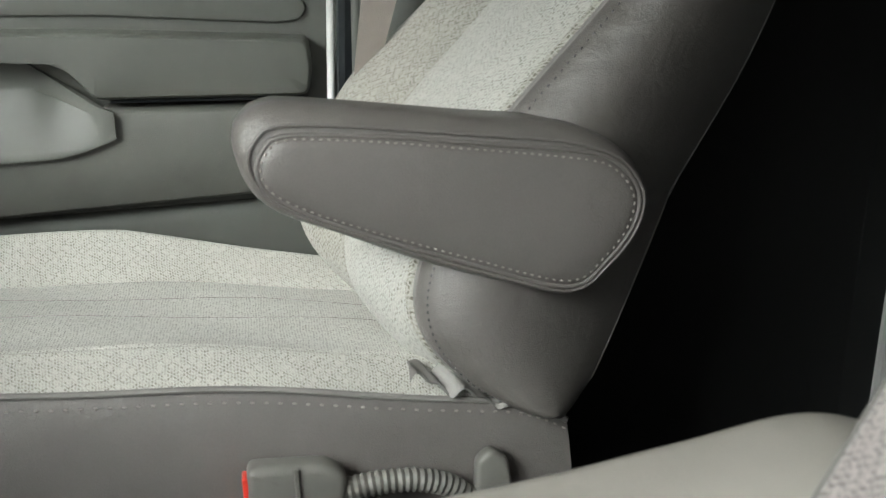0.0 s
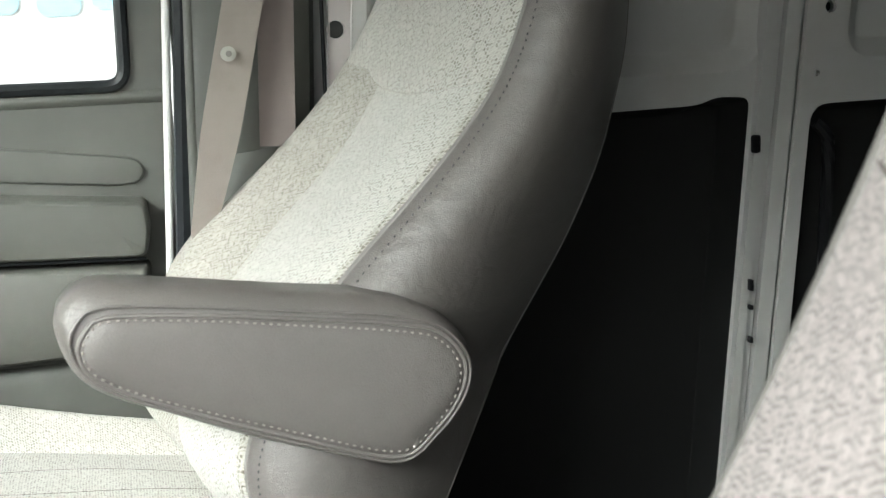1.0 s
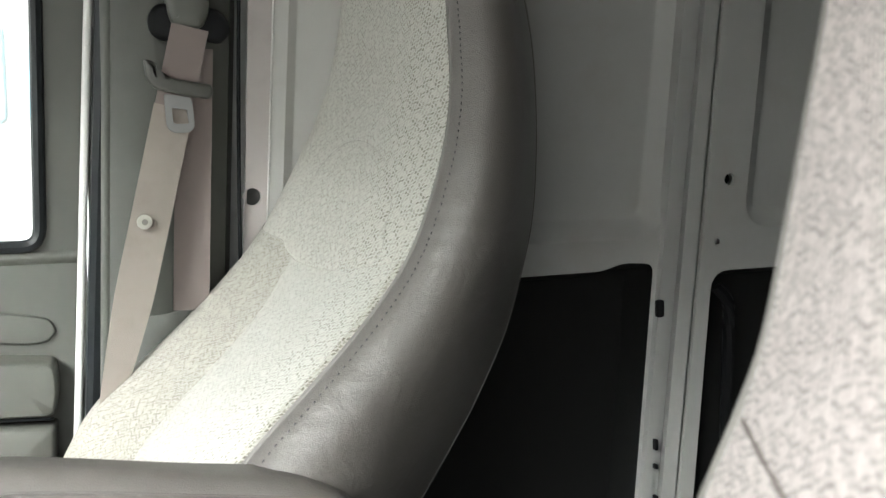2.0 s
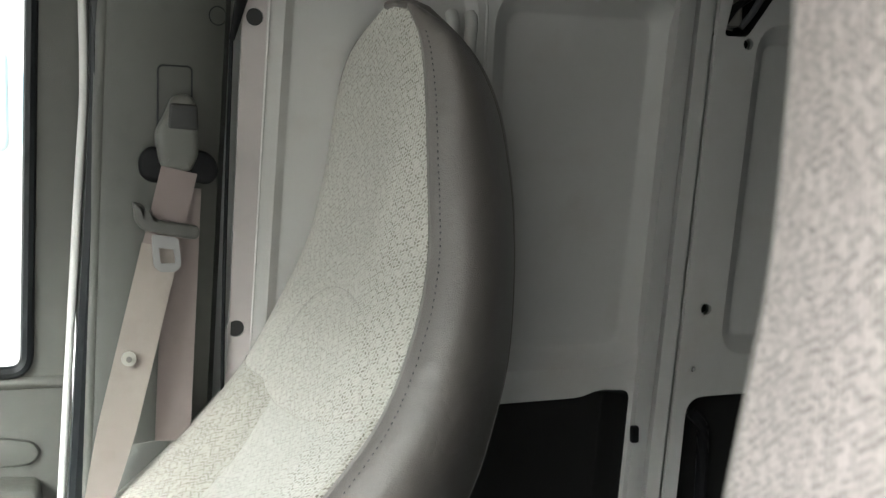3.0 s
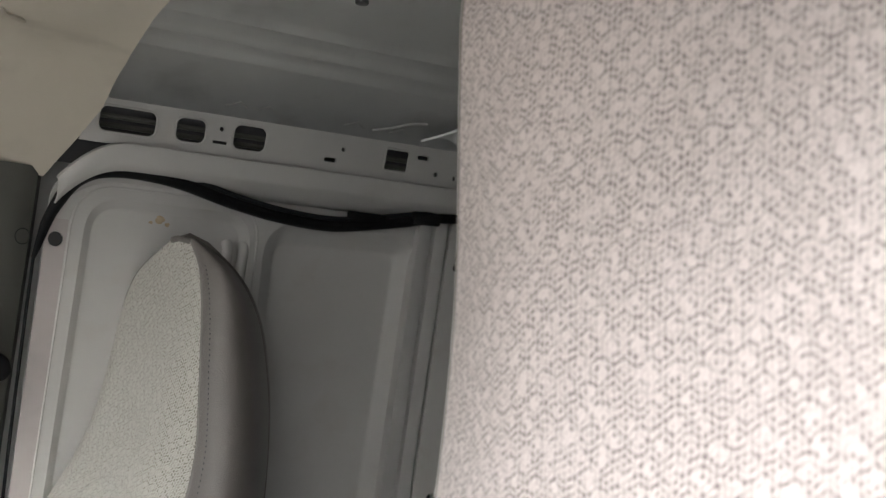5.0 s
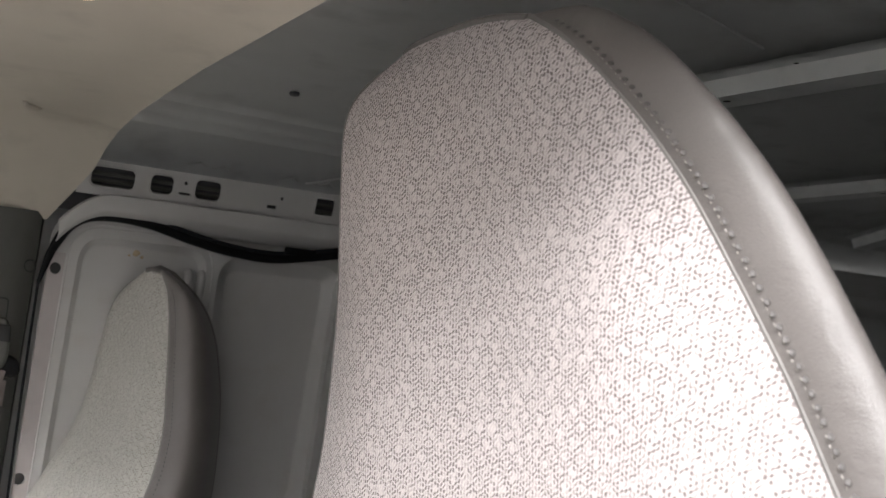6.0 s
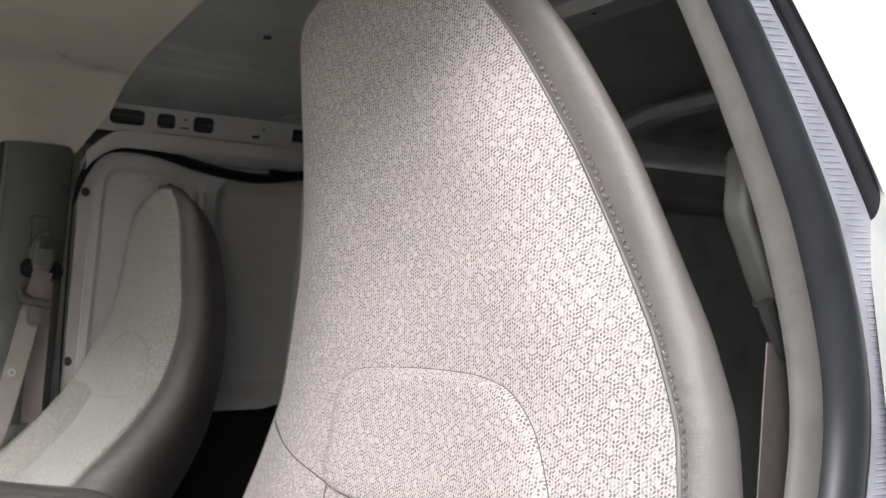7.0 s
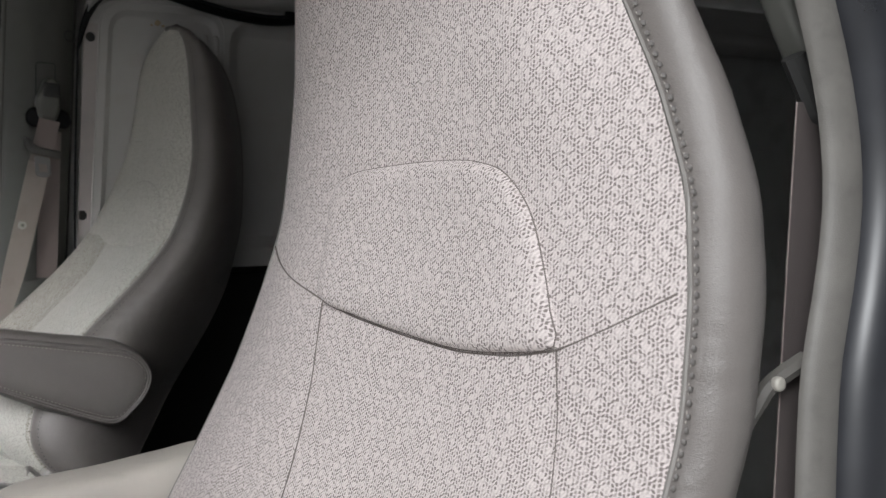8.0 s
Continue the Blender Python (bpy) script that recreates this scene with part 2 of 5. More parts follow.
def finish(name, bm, material, shift, smooth=True):
    for v in bm.verts:
        v.co -= shift
    bmesh.ops.recalc_face_normals(bm, faces=bm.faces)
    me = bpy.data.meshes.new(name)
    bm.to_mesh(me)
    bm.free()
    me.materials.append(material)
    if smooth:
        for p in me.polygons:
            p.use_smooth = True
        me.set_sharp_from_angle(angle=radians(38))
    return me


def part(name, bm, material, parent, label="", smooth=True, kind=""):
    """One mesh under a thing or a part; bm is in world metres."""
    shift = ORIGIN[parent.name]
    ob = new(name, finish(name, bm, material, shift, smooth))
    ob.parent = parent
    ORIGIN[ob.name] = shift
    return tagged(ob, label, kind=kind)


def solid(name, bm, material, label, category, group="", kind="", smooth=True):
    """One mesh that is a whole thing of its own."""
    lo = Vector([min(v.co[i] for v in bm.verts) for i in range(3)])
    ob = new(name, finish(name, bm, material, lo, smooth))
    ob.location = lo
    ORIGIN[ob.name] = lo
    return tagged(ob, label, category, group, kind)


def sheet(fn, us, vs, thick=0.0, uvfn=None):
    """A grid over us x vs by fn(u, v); thick gives it a back, along the normals."""
    bm = bmesh.new()
    uvl = bm.loops.layers.uv.new("uv")
    P = [[Vector(fn(u, v)) for v in vs] for u in us]
    nu, nv = len(us), len(vs)
    grid = [[bm.verts.new(p) for p in row] for row in P]
    arc = [[(0.0, 0.0)] * nv for _ in us]
    mid = nv // 2
    ucum = [0.0]
    for i in range(1, nu):
        ucum.append(ucum[-1] + (P[i][mid] - P[i - 1][mid]).length)
    vcum = [0.0]
    for j in range(1, nv):
        vcum.append(vcum[-1] + (P[nu // 2][j] - P[nu // 2][j - 1]).length)
    base = P[0][0]
    u0, v0 = base.y * 1.0, base.z * 1.0
    for i in range(nu - 1):
        for j in range(nv - 1):
            i2 = (i + 1) % nu
            f = bm.faces.new((grid[i][j], grid[i2][j], grid[i2][j + 1], grid[i][j + 1]))
            for lp, (a, b) in zip(f.loops, ((i, j), (i + 1, j), (i + 1, j + 1), (i, j + 1))):
                lp[uvl].uv = uvfn(P[a % nu][b]) if uvfn else (u0 + ucum[min(a, nu - 1)], v0 + vcum[b])
    if thick:
        bm.normal_update()
        back = [[bm.verts.new(v.co - v.normal * thick) for v in row] for row in grid]
        for i in range(nu - 1):
            for j in range(nv - 1):
                bm.faces.new((back[i][j], back[i][j + 1], back[i + 1][j + 1], back[i + 1][j]))
        for i in range(nu - 1):
            for j in (0, nv - 1):
                bm.faces.new((grid[i][j], grid[i + 1][j], back[i + 1][j], back[i][j]))
        for j in range(nv - 1):
            for i in (0, nu - 1):
                bm.faces.new((grid[i][j], grid[i][j + 1], back[i][j + 1], back[i][j]))
    return bm


def plate(outer, holes, thick, place):
    """A flat plate with openings: 2D loops (a, b), put into the world by place(a, b, depth)."""
    bm = bmesh.new()
    loops = [outer, *holes]
    rims = []
    edges = []
    for lp in loops:
        front = [bm.verts.new((a, b, 0)) for a, b in lp]
        rims.append(front)
        edges += [bm.edges.new((front[i], front[(i + 1) % len(front)])) for i in range(len(front))]
    made = bmesh.ops.triangle_fill(bm, use_beauty=True, use_dissolve=False, edges=edges, normal=(0, 0, 1))
    faces = [g for g in made["geom"] if isinstance(g, bmesh.types.BMFace)]
    twin = {}
    for rim in rims:
        for v in rim:
            twin[v] = bm.verts.new((v.co.x, v.co.y, thick))
    for f in faces:
        bm.faces.new([twin[v] for v in reversed(f.verts)])
    for rim in rims:
        for i in range(len(rim)):
            a, b = rim[i], rim[(i + 1) % len(rim)]
            bm.faces.new((a, b, twin[b], twin[a]))
    for v in bm.verts:
        v.co = Vector(place(v.co.x, v.co.y, v.co.z))
    return bm


def rrect(x0, y0, x1, y1, r, n=5):
    """A rounded rectangle, counter-clockwise."""
    pts = []
    for cx, cy, a0 in ((x1 - r, y0 + r, -90), (x1 - r, y1 - r, 0), (x0 + r, y1 - r, 90), (x0 + r, y0 + r, 180)):
        for k in range(n + 1):
            a = radians(a0 + 90 * k / n)
            pts.append((cx + r * math.cos(a), cy + r * math.sin(a)))
    return pts


def disc(cx, cy, r, n=14):
    return [(cx + r * math.cos(2 * math.pi * k / n), cy + r * math.sin(2 * math.pi * k / n)) for k in range(n)]


def fillet(points, r, n=5):
    """A polygon with its corners rounded."""
    out = []
    m = len(points)
    for i in range(m):
        p, a, b = Vector(points[i]), Vector(points[i - 1]), Vector(points[(i + 1) % m])
        d1, d2 = (a - p), (b - p)
        k = min(r, d1.length * 0.45, d2.length * 0.45)
        s, e = p + d1.normalized() * k, p + d2.normalized() * k
        for j in range(n + 1):
            t = j / n
            q = s * (1 - t) ** 2 + p * (2 * t * (1 - t)) + e * t ** 2
            out.append((q.x, q.y))
    return out


def smooth_line(points, n=12):
    """A Catmull-Rom curve through 3D points."""
    P = [Vector(p) for p in points]
    P = [P[0] * 2 - P[1]] + P + [P[-1] * 2 - P[-2]]
    out = []
    for i in range(1, len(P) - 2):
        for j in range(n):
            t = j / n
            a, b, c, d = P[i - 1:i + 3]
            out.append(0.5 * ((2 * b) + (c - a) * t + (2 * a - 5 * b + 4 * c - d) * t * t + (3 * b - a - 3 * c + d) * t ** 3))
    out.append(P[-2])
    return out


def tube(line, r, sides=8, flat=1.0, up=(0, 0, 1), ridges=0.0, bm=None, taper=0):
    """A tube along a line; flat squeezes it, ridges corrugates it."""
    bm = bm or bmesh.new()
    up = Vector(up)
    rings = []
    for i, p in enumerate(line):
        d = (line[min(i + 1, len(line) - 1)] - line[max(i - 1, 0)]).normalized()
        s = d.cross(up)
        if s.length < 1e-4:
            s = d.cross(Vector((1, 0, 0)))
        s.normalize()
        w = s.cross(d)
        k = r * (1 + ridges * (i % 2)) * (min(1.0, 0.3 + 0.7 * i / taper) if taper else 1.0)
        rings.append([bm.verts.new(p + s * (k * math.cos(2 * math.pi * j / sides)) + w * (k * flat * math.sin(2 * math.pi * j / sides))) for j in range(sides)])
    for a, b in zip(rings, rings[1:]):
        for j in range(sides):
            bm.faces.new((a[j], a[(j + 1) % sides], b[(j + 1) % sides], b[j]))
    bm.faces.new(rings[0])
    bm.faces.new(list(reversed(rings[-1])))
    return bm


def box(lo, hi, bevel=0.004, segments=2, bm=None):
    bm2 = bmesh.new()
    bmesh.ops.create_cube(bm2, size=1)
    for v in bm2.verts:
        v.co = Vector([lo[i] + (v.co[i] + 0.5) * (hi[i] - lo[i]) for i in range(3)])
    if bevel:
        bmesh.ops.bevel(bm2, geom=bm2.edges[:] + bm2.verts[:], offset=bevel, segments=segments, profile=0.5, affect="EDGES")
    if bm is None:
        return bm2
    me = bpy.data.meshes.new("tmp")
    bm2.to_mesh(me)
    bm2.free()
    bm.from_mesh(me)
    bpy.data.meshes.remove(me)
    return bm


def pillow(outline, place, depth, r, steps=5):
    """A closed outline given depth, with edges rounded by r: for armrests, buckles and bezels."""
    bm = bmesh.new()
    pts = [Vector(p) for p in outline]
    m = len(pts)
    area = sum(pts[i].x * pts[(i + 1) % m].y - pts[(i + 1) % m].x * pts[i].y for i in range(m))
    sgn = 1 if area > 0 else -1
    nor = []
    for i in range(m):
        t = (pts[(i + 1) % m] - pts[i - 1])
        nor.append(Vector((t.y, -t.x)).normalized() * sgn)
    levels = []
    for k in range(steps + 1):
        a = radians(90 * k / steps)
        levels.append((r * (1 - math.cos(a)) * 0 + r * (1 - math.sin(a)), r * (1 - math.cos(a))))
    prof = [(ins, d) for ins, d in levels] + [(ins, depth - d) for ins, d in reversed(levels)]
    rings = []
    for ins, d in prof:
        rings.append([bm.verts.new(place(pts[i].x - nor[i].x * ins, pts[i].y - nor[i].y * ins, d)) for i in range(m)])
    for a, b in zip(rings, rings[1:]):
        for j in range(m):
            bm.faces.new((a[j], a[(j + 1) % m], b[(j + 1) % m], b[j]))
    for ring in (rings[0], rings[-1]):
        c = bm.verts.new(sum((v.co for v in ring), Vector()) / m)
        for j in range(m):
            bm.faces.new((ring[j], ring[(j + 1) % m], c))
    return bm


def stitches(line, out, step=0.009, size=(0.0022, 0.0011), skip=0.55):
    """A row of short raised threads along a line; out is the way that the surface faces."""
    bm = bmesh.new()
    acc = 0.0
    for a, b in zip(line, line[1:]):
        seg = (b - a).length
        acc += seg
        if acc >= step and seg > 1e-6:
            acc = 0.0
            d = (b - a).normalized()
            o = Vector(out(a)) if callable(out) else Vector(out)
            s = d.cross(o).normalized()
            c = a + o * size[1] * 0.4
            L, W = step * skip * 0.5, size[0] * 0.5
            ring = [c - d * L, c - d * L * 0.5 + s * W, c + d * L * 0.5 + s * W, c + d * L, c + d * L * 0.5 - s * W, c - d * L * 0.5 - s * W]
            vs = [bm.verts.new(p) for p in ring]
            top = bm.verts.new(c + o * size[1])
            for j in range(6):
                bm.faces.new((vs[j], vs[(j + 1) % 6], top))
    return bm


def lerp(x, xs, ys):
    return float(np.interp(x, xs, ys))


def smoothed(xs, ys, sigma=0.02, n=240):
    """A smooth function through a profile."""
    g = np.linspace(xs[0], xs[-1], n)
    v = np.interp(g, xs, ys)
    h = g[1] - g[0]
    k = max(1, int(3 * sigma / h))
    w = np.exp(-0.5 * (np.arange(-k, k + 1) * h / sigma) ** 2)
    w /= w.sum()
    pad = np.concatenate([2 * v[0] - v[k:0:-1], v, 2 * v[-1] - v[-2:-k - 2:-1]])
    sm = np.convolve(pad, w, "valid")
    return lambda z: float(np.interp(z, g, sm))


def lin(a, b, n):
    return [a + (b - a) * i / (n - 1) for i in range(n)]


def closed_loop(points, n=72):
    """A smooth closed loop through 2D points, evenly spaced."""
    P = [Vector(p) for p in points]
    m = len(P)
    fine = []
    for i in range(m):
        a, b, c, d = P[i - 1], P[i], P[(i + 1) % m], P[(i + 2) % m]
        for j in range(12):
            t = j / 12
            fine.append(0.5 * ((2 * b) + (c - a) * t + (2 * a - 5 * b + 4 * c - d) * t * t + (3 * b - a - 3 * c + d) * t ** 3))
    fine.append(fine[0])
    cum = np.concatenate([[0], np.cumsum([(q - p).length for p, q in zip(fine, fine[1:])])])
    s = np.linspace(0, cum[-1], n, endpoint=False)
    return [Vector(p) for p in zip(np.interp(s, cum, [p.x for p in fine]), np.interp(s, cum, [p.y for p in fine]))]


def to_spine(p, s0, s1, t):
    """A 2D point moved by t towards the segment s0 s1."""
    s0, s1 = Vector(s0), Vector(s1)
    d = s1 - s0
    k = max(0.0, min(1.0, (p - s0).dot(d) / d.length_squared))
    return p + (s0 + d * k - p) * t


def loft(rings, caps=True):
    """Skin over loops of equal length."""
    bm = bmesh.new()
    V = [[bm.verts.new(p) for p in r] for r in rings]
    m = len(rings[0])
    for a, b in zip(V, V[1:]):
        for j in range(m):
            bm.faces.new((a[j], a[(j + 1) % m], b[(j + 1) % m], b[j]))
    if caps:
        bm.faces.new(V[0])
        bm.faces.new(V[-1])
    return bm

# ---- the van's shell ----


def wall_y(z, y0):
    """The side walls lean inwards towards the roof."""
    return y0 - 0.1 * (z - 1.0)


def side(y0):
    """Puts (x, z, depth) on the passenger-side wall; depth runs outwards."""
    return lambda a, b, d: (a, wall_y(b, y0) + d, b)


solid("ground", sheet(lambda u, v: (u, v, -0.62), lin(-60, 60, 3), lin(-60, 60, 3)), M_CONCRETE, "pale sunlit concrete yard around the van", "ground", kind="structure")
solid("floor", box((-1.35, -0.95, -0.06), (2.75, 0.82, 0.0), 0.0), M_CARPET, "dark rubber-carpeted van floor", "floor", kind="structure")

yard_wall = thing("yard_wall", (-4.0, 7.0, -0.62), "white yard wall with pale blue painted shapes", "wall")
part("wall", box((-14.0, 7.0, -0.62), (8.0, 7.2, 3.2), 0.0), M_WHITE_EDGE, yard_wall)
for x0, z0, h in ((-2.1, 1.05, 0.6), (-1.65, 1.05, 0.6), (-1.2, 1.08, 0.5), (-0.84, 1.06, 0.62), (-0.52, 1.09, 0.45)):
    part("painted_shape", plate(rrect(x0, z0, x0 + 0.26, z0 + h, 0.06), [], 0.01, lambda a, b, d: (a, 6.985 + d, b)), M_PALEBLUE, yard_wall, "pale blue painted block")

# roof skin with pressed beads, and its ribs
def roof_z(y):
    """The roof skin: flat in the middle, turned down in a long curve to the side rails."""
    if y < 0:
        return 1.455 - 0.030 * y * y - 0.10 * max(0.0, -y - 0.66) ** 1.2
    a = max(0.0, y - 0.30) / 0.36
    return 1.455 - 0.082 * a ** 1.5


def roof_fn(u, v):
    z = roof_z(v)
    for bead in (0.465, 0.515, 0.553):
        z -= 0.0065 * math.exp(-((v - bead) / 0.0075) ** 2)
    return (u, v, z)


solid("ceiling", sheet(roof_fn, lin(-1.3, 2.75, 12), lin(-0.84, 0.74, 300), -0.02), M_ROOF, "bare grey steel van roof with pressed beads", "ceiling", kind="structure")
solid("roof_plug", pillow(disc(0.022, 0.356, 0.008, 12), lambda a, b, d: (a, b, 1.443 + d), 0.006, 0.002, 2), M_DARKSTEEL, "small dark rubber plug in the steel roof", "plug")
seam_pts = [Vector((x, -0.381 + 0.273 * (x - 0.019), 1.4491)) for x in lin(-0.2, 0.29, 8)]
solid("trim_roof_joint", tube(seam_pts, 0.0016, 6), M_ROOF, "thin sealed joint across the steel roof", "roof joint", kind="structure")


def roof_rib(x, w=0.064):
    """A hat-section rib: flanges spot-welded up to the skin, a groove, and a punched face."""
    hat = [(-w, 0.020), (-w * 0.66, 0.020), (-w * 0.58, 0.012), (-w * 0.5, 0.000), (w * 0.28, 0.000), (w * 0.36, 0.013), (w * 0.62, 0.020), (w * 0.68, 0.014), (w, 0.014)]
    ys = lin(-0.80, 0.50, 32)

    def level(y):
        return min(roof_z(min(y, 0.30)) - 0.039, roof_z(y) - 0.034)
    bm = bmesh.new()
    rows = [[bm.verts.new((x + a + 0.0022 * math.sin(y * 61) * (abs(a) > w * 0.9), y, level(y) + b)) for a, b in hat] for y in ys]
    top = [[bm.verts.new(v.co + Vector((0, 0, 0.004))) for v in row] for row in rows]
    for g in (rows, top):
        for r1, r2 in zip(g, g[1:]):
            for j in range(len(hat) - 1):
                bm.faces.new((r1[j], r1[j + 1], r2[j + 1], r2[j]))
    ob = thing("roof_rib", (x, 0, 1.42), "pale painted hat-section steel roof rib", "roof rib", "ribs across the roof")
    part("rib", bm, M_RIB, ob)
    for k, y in enumerate(lin(-0.47, 0.48, 8)):
        hb = bmesh.new()
        bmesh.ops.create_circle(hb, cap_ends=True, segments=10, radius=0.005 if k % 2 == 0 else 0.0032)
        for v in hb.verts:
            v.co += Vector((x - (0.012 if k % 2 == 0 else 0.048), y, level(y) + (-0.0006 if k % 2 == 0 else 0.0194)))
        part("punched_hole", hb, M_BLACK, ob)


for rx in (0.364, 1.065, 1.58, 2.05, 2.5):
    roof_rib(rx)


def rib_foot(x):
    """The flared foot by which a rib meets the side rail."""
    def fn(u, v):
        w = 0.062 + 0.06 * v ** 1.5
        a = -1 + 2 * u
        return (x + w * a, 0.485 + 0.118 * v, 1.384 - 0.032 * v ** 1.3 + 0.009 * math.cos(a * 9) * (1 - 0.4 * v))
    return sheet(fn, lin(0, 1, 40), lin(0, 1, 10), -0.0025)


foot = solid("rib_foot", rib_foot(0.375), M_RIB, "flared pale steel foot of the front roof rib", "roof rib")
for fx, fy in ((0.31, 0.575), (0.36, 0.57), (0.42, 0.58)):
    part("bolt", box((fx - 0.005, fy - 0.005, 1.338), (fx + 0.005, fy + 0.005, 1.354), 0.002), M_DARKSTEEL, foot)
part("wire_tie", tube(smooth_line([(0.175, 0.603, 1.352), (0.20, 0.596, 1.358), (0.225, 0.585, 1.366), (0.245, 0.575, 1.367)], 5), 0.0018, 6), M_PAINT, foot)
# side walls of the load space
solid("wall_passenger", plate([(0.62, -0.02), (2.72, -0.02), (2.72, 1.335), (0.62, 1.335)], [], 0.03, side(0.70)), M_ROOF, "grey painted steel side wall of the load space", "wall", kind="structure")
solid("wall_driver", plate([(0.14, -0.02), (2.72, -0.02), (2.72, 1.39), (0.14, 1.39)], [], 0.03, lambda a, b, d: (a, -0.86 + 0.1 * (b - 1.0) - d, b)), M_ROOF, "grey painted steel side wall behind the driver", "wall", kind="structure")
solid("wall_rear", box((2.72, -0.84, -0.02), (2.76, 0.74, 1.44), 0.0), M_ROOF, "closed rear doors of the van, dark inside", "wall", kind="structure")
for i, (x0, x1) in enumerate(((0.25, 0.95), (1.05, 1.75), (1.85, 2.6))):
    loop = rrect(x0, 0.72, x1, 1.22, 0.09)
    ring = plate(rrect(x0 - 0.03, 0.69, x1 + 0.03, 1.25, 0.11), [loop], 0.02, lambda a, b, d: (a, -0.845 + 0.1 * (b - 1.0) - d, b))
    fr = solid("wall_frame", ring, M_ROOF, "pressed window surround in the steel side wall", "wall panel", "panels along the load space", kind="structure")
    tube_pts = [Vector((a, -0.838 + 0.1 * (b - 1.0), b)) for a, b in rrect(x0 - 0.012, 0.708, x1 + 0.012, 1.232, 0.1)]
    part("rubber_trim", tube(tube_pts + tube_pts[:1], 0.008), M_BLACK, fr, "black rubber edging")
# cab front: bulkhead, dashboard and windscreen opening
solid("wall_front", plate([(-0.86, -0.06), (0.80, -0.06), (0.80, 1.44), (-0.86, 1.44)], [rrect(-0.78, 0.84, 0.70, 1.33, 0.06)], 0.04, lambda a, b, d: (-1.28 - d + 0.25 * max(0.0, b - 0.86), a, b)), M_TRIM_DARK, "dashboard bulkhead under the windscreen", "wall", kind="structure")
ws = thing("window_front", (-1.24, 0, 0.86), "clear windscreen", "window", kind="structure")
wsp = part("pane", plate(rrect(-0.78, 0.84, 0.70, 1.33, 0.06), [], 0.004, lambda a, b, d: (-1.30 - d + 0.25 * max(0.0, b - 0.86), a, b)), M_GLASS, ws)
wsp.visible_shadow = False

# headliner over the cab
def headliner_fn(u, v):
    edge = lerp(v, [-0.8, -0.4, 0.0, 0.3, 0.5, 0.58, 0.62, 0.665], [-0.31, -0.285, -0.260, -0.228, -0.196, -0.198, -0.214, -0.242])
    x = -1.26 + (edge + 1.26) * u
    z = 1.372 + 0.010 * (1 - u)
    if v > 0.48:
        z -= 0.126 * ((v - 0.48) / 0.185) ** 1.7
    z -= 0.02 * max(0.0, (-v - 0.68) / 0.12) ** 2 if v < -0.68 else 0.0
    z -= 0.006 * max(0.0, (u - 0.95) / 0.05) ** 2
    return (x, v, z)


solid("headliner", sheet(headliner_fn, [1 - (1 - t) ** 1.6 for t in lin(0, 1, 44)], lin(-0.80, 0.665, 90), -0.012), M_HEADLINER, "beige moulded fabric headliner over the cab", "headliner", kind="structure")

solid("headliner_clip", tube(smooth_line([(-0.352, 0.405, 1.3745), (-0.345, 0.42, 1.370), (-0.331, 0.428, 1.370), (-0.322, 0.445, 1.3745)], 5), 0.004, 8), M_HEADLINER, "beige plastic clip on the headliner", "clip")
# roof side rail with its punched openings
def rail_place(a, b, d):
    return (a, 0.607 + d + (1.315 - b) * 0.25, b)


RAIL_HOLES = [rrect(-0.196, 1.298, -0.124, 1.330, 0.010), rrect(-0.100, 1.299, -0.060, 1.330, 0.010), rrect(-0.024, 1.299, 0.022, 1.332, 0.010),
              rrect(-0.050, 1.303, -0.030, 1.307, 0.0018), disc(-0.040, 1.322, 0.0032), rrect(0.108, 1.301, 0.126, 1.307, 0.0025), disc(0.134, 1.320, 0.0032),
              rrect(0.199, 1.301, 0.236, 1.331, 0.004), rrect(0.250, 1.322, 0.268, 1.328, 0.0025), disc(0.284, 1.305, 0.0035), disc(0.316, 1.303, 0.0035)]
rail = solid("trim_rail", plate([(-0.215, 1.285), (2.7, 1.285), (2.7, 1.352), (-0.20, 1.338)], RAIL_HOLES, 0.003, rail_place), M_PAINT, "pale painted roof side rail with punched openings", "roof rail", kind="structure")
# Shade behind the rail openings is in the dark colour of backing and beads.
solid("trim_rail_back", plate([(-0.25, 1.26), (2.7, 1.26), (2.7, 1.345), (-0.25, 1.345)], [], 0.004, lambda a, b, d: (a, 0.655 + d, b)), M_DARKSTEEL, "steel behind the rail openings, coloured dark for its shade", "roof rail", kind="structure")
for z in (1.303, 1.313, 1.324):
    part("inner_bead", tube([Vector((x, 0.648 + (1.315 - z) * 0.25, z)) for x in lin(-0.22, 1.0, 6)], 0.0036, 6), M_TRIM, rail)
for loop in (RAIL_HOLES[0], RAIL_HOLES[1], RAIL_HOLES[2], RAIL_HOLES[7]):
    lip = [Vector(rail_place(a, b, 0.0)) for a, b in loop]
    part("opening_lip", tube(lip + lip[:2], 0.0016, 6, up=(0, 1, 0)), M_PAINT, rail)
# lower step of the rail and the shelf on it
STEP = ((0.607, 1.286), (0.600, 1.284), (0.5995, 1.278), (0.6025, 1.264), (0.606, 1.260), (0.633, 1.247), (0.652, 1.244))


def step_fn(u, v):
    """The stepped lower flange; its front end sweeps down beside the headliner."""
    y, z = STEP[int(v)]
    drop = max(0.0, -0.150 - u) / 0.085
    return (u, y + 0.012 * drop ** 2, z - 0.050 * drop ** 2.2)


solid("trim_rail_lower", sheet(step_fn, lin(-0.235, -0.15, 14) + [0.0, 0.3, 0.8, 1.4, 2.0, 2.7], range(7), 0.002), M_PAINT, "stepped lower flange of the roof rail", "roof rail", kind="structure")
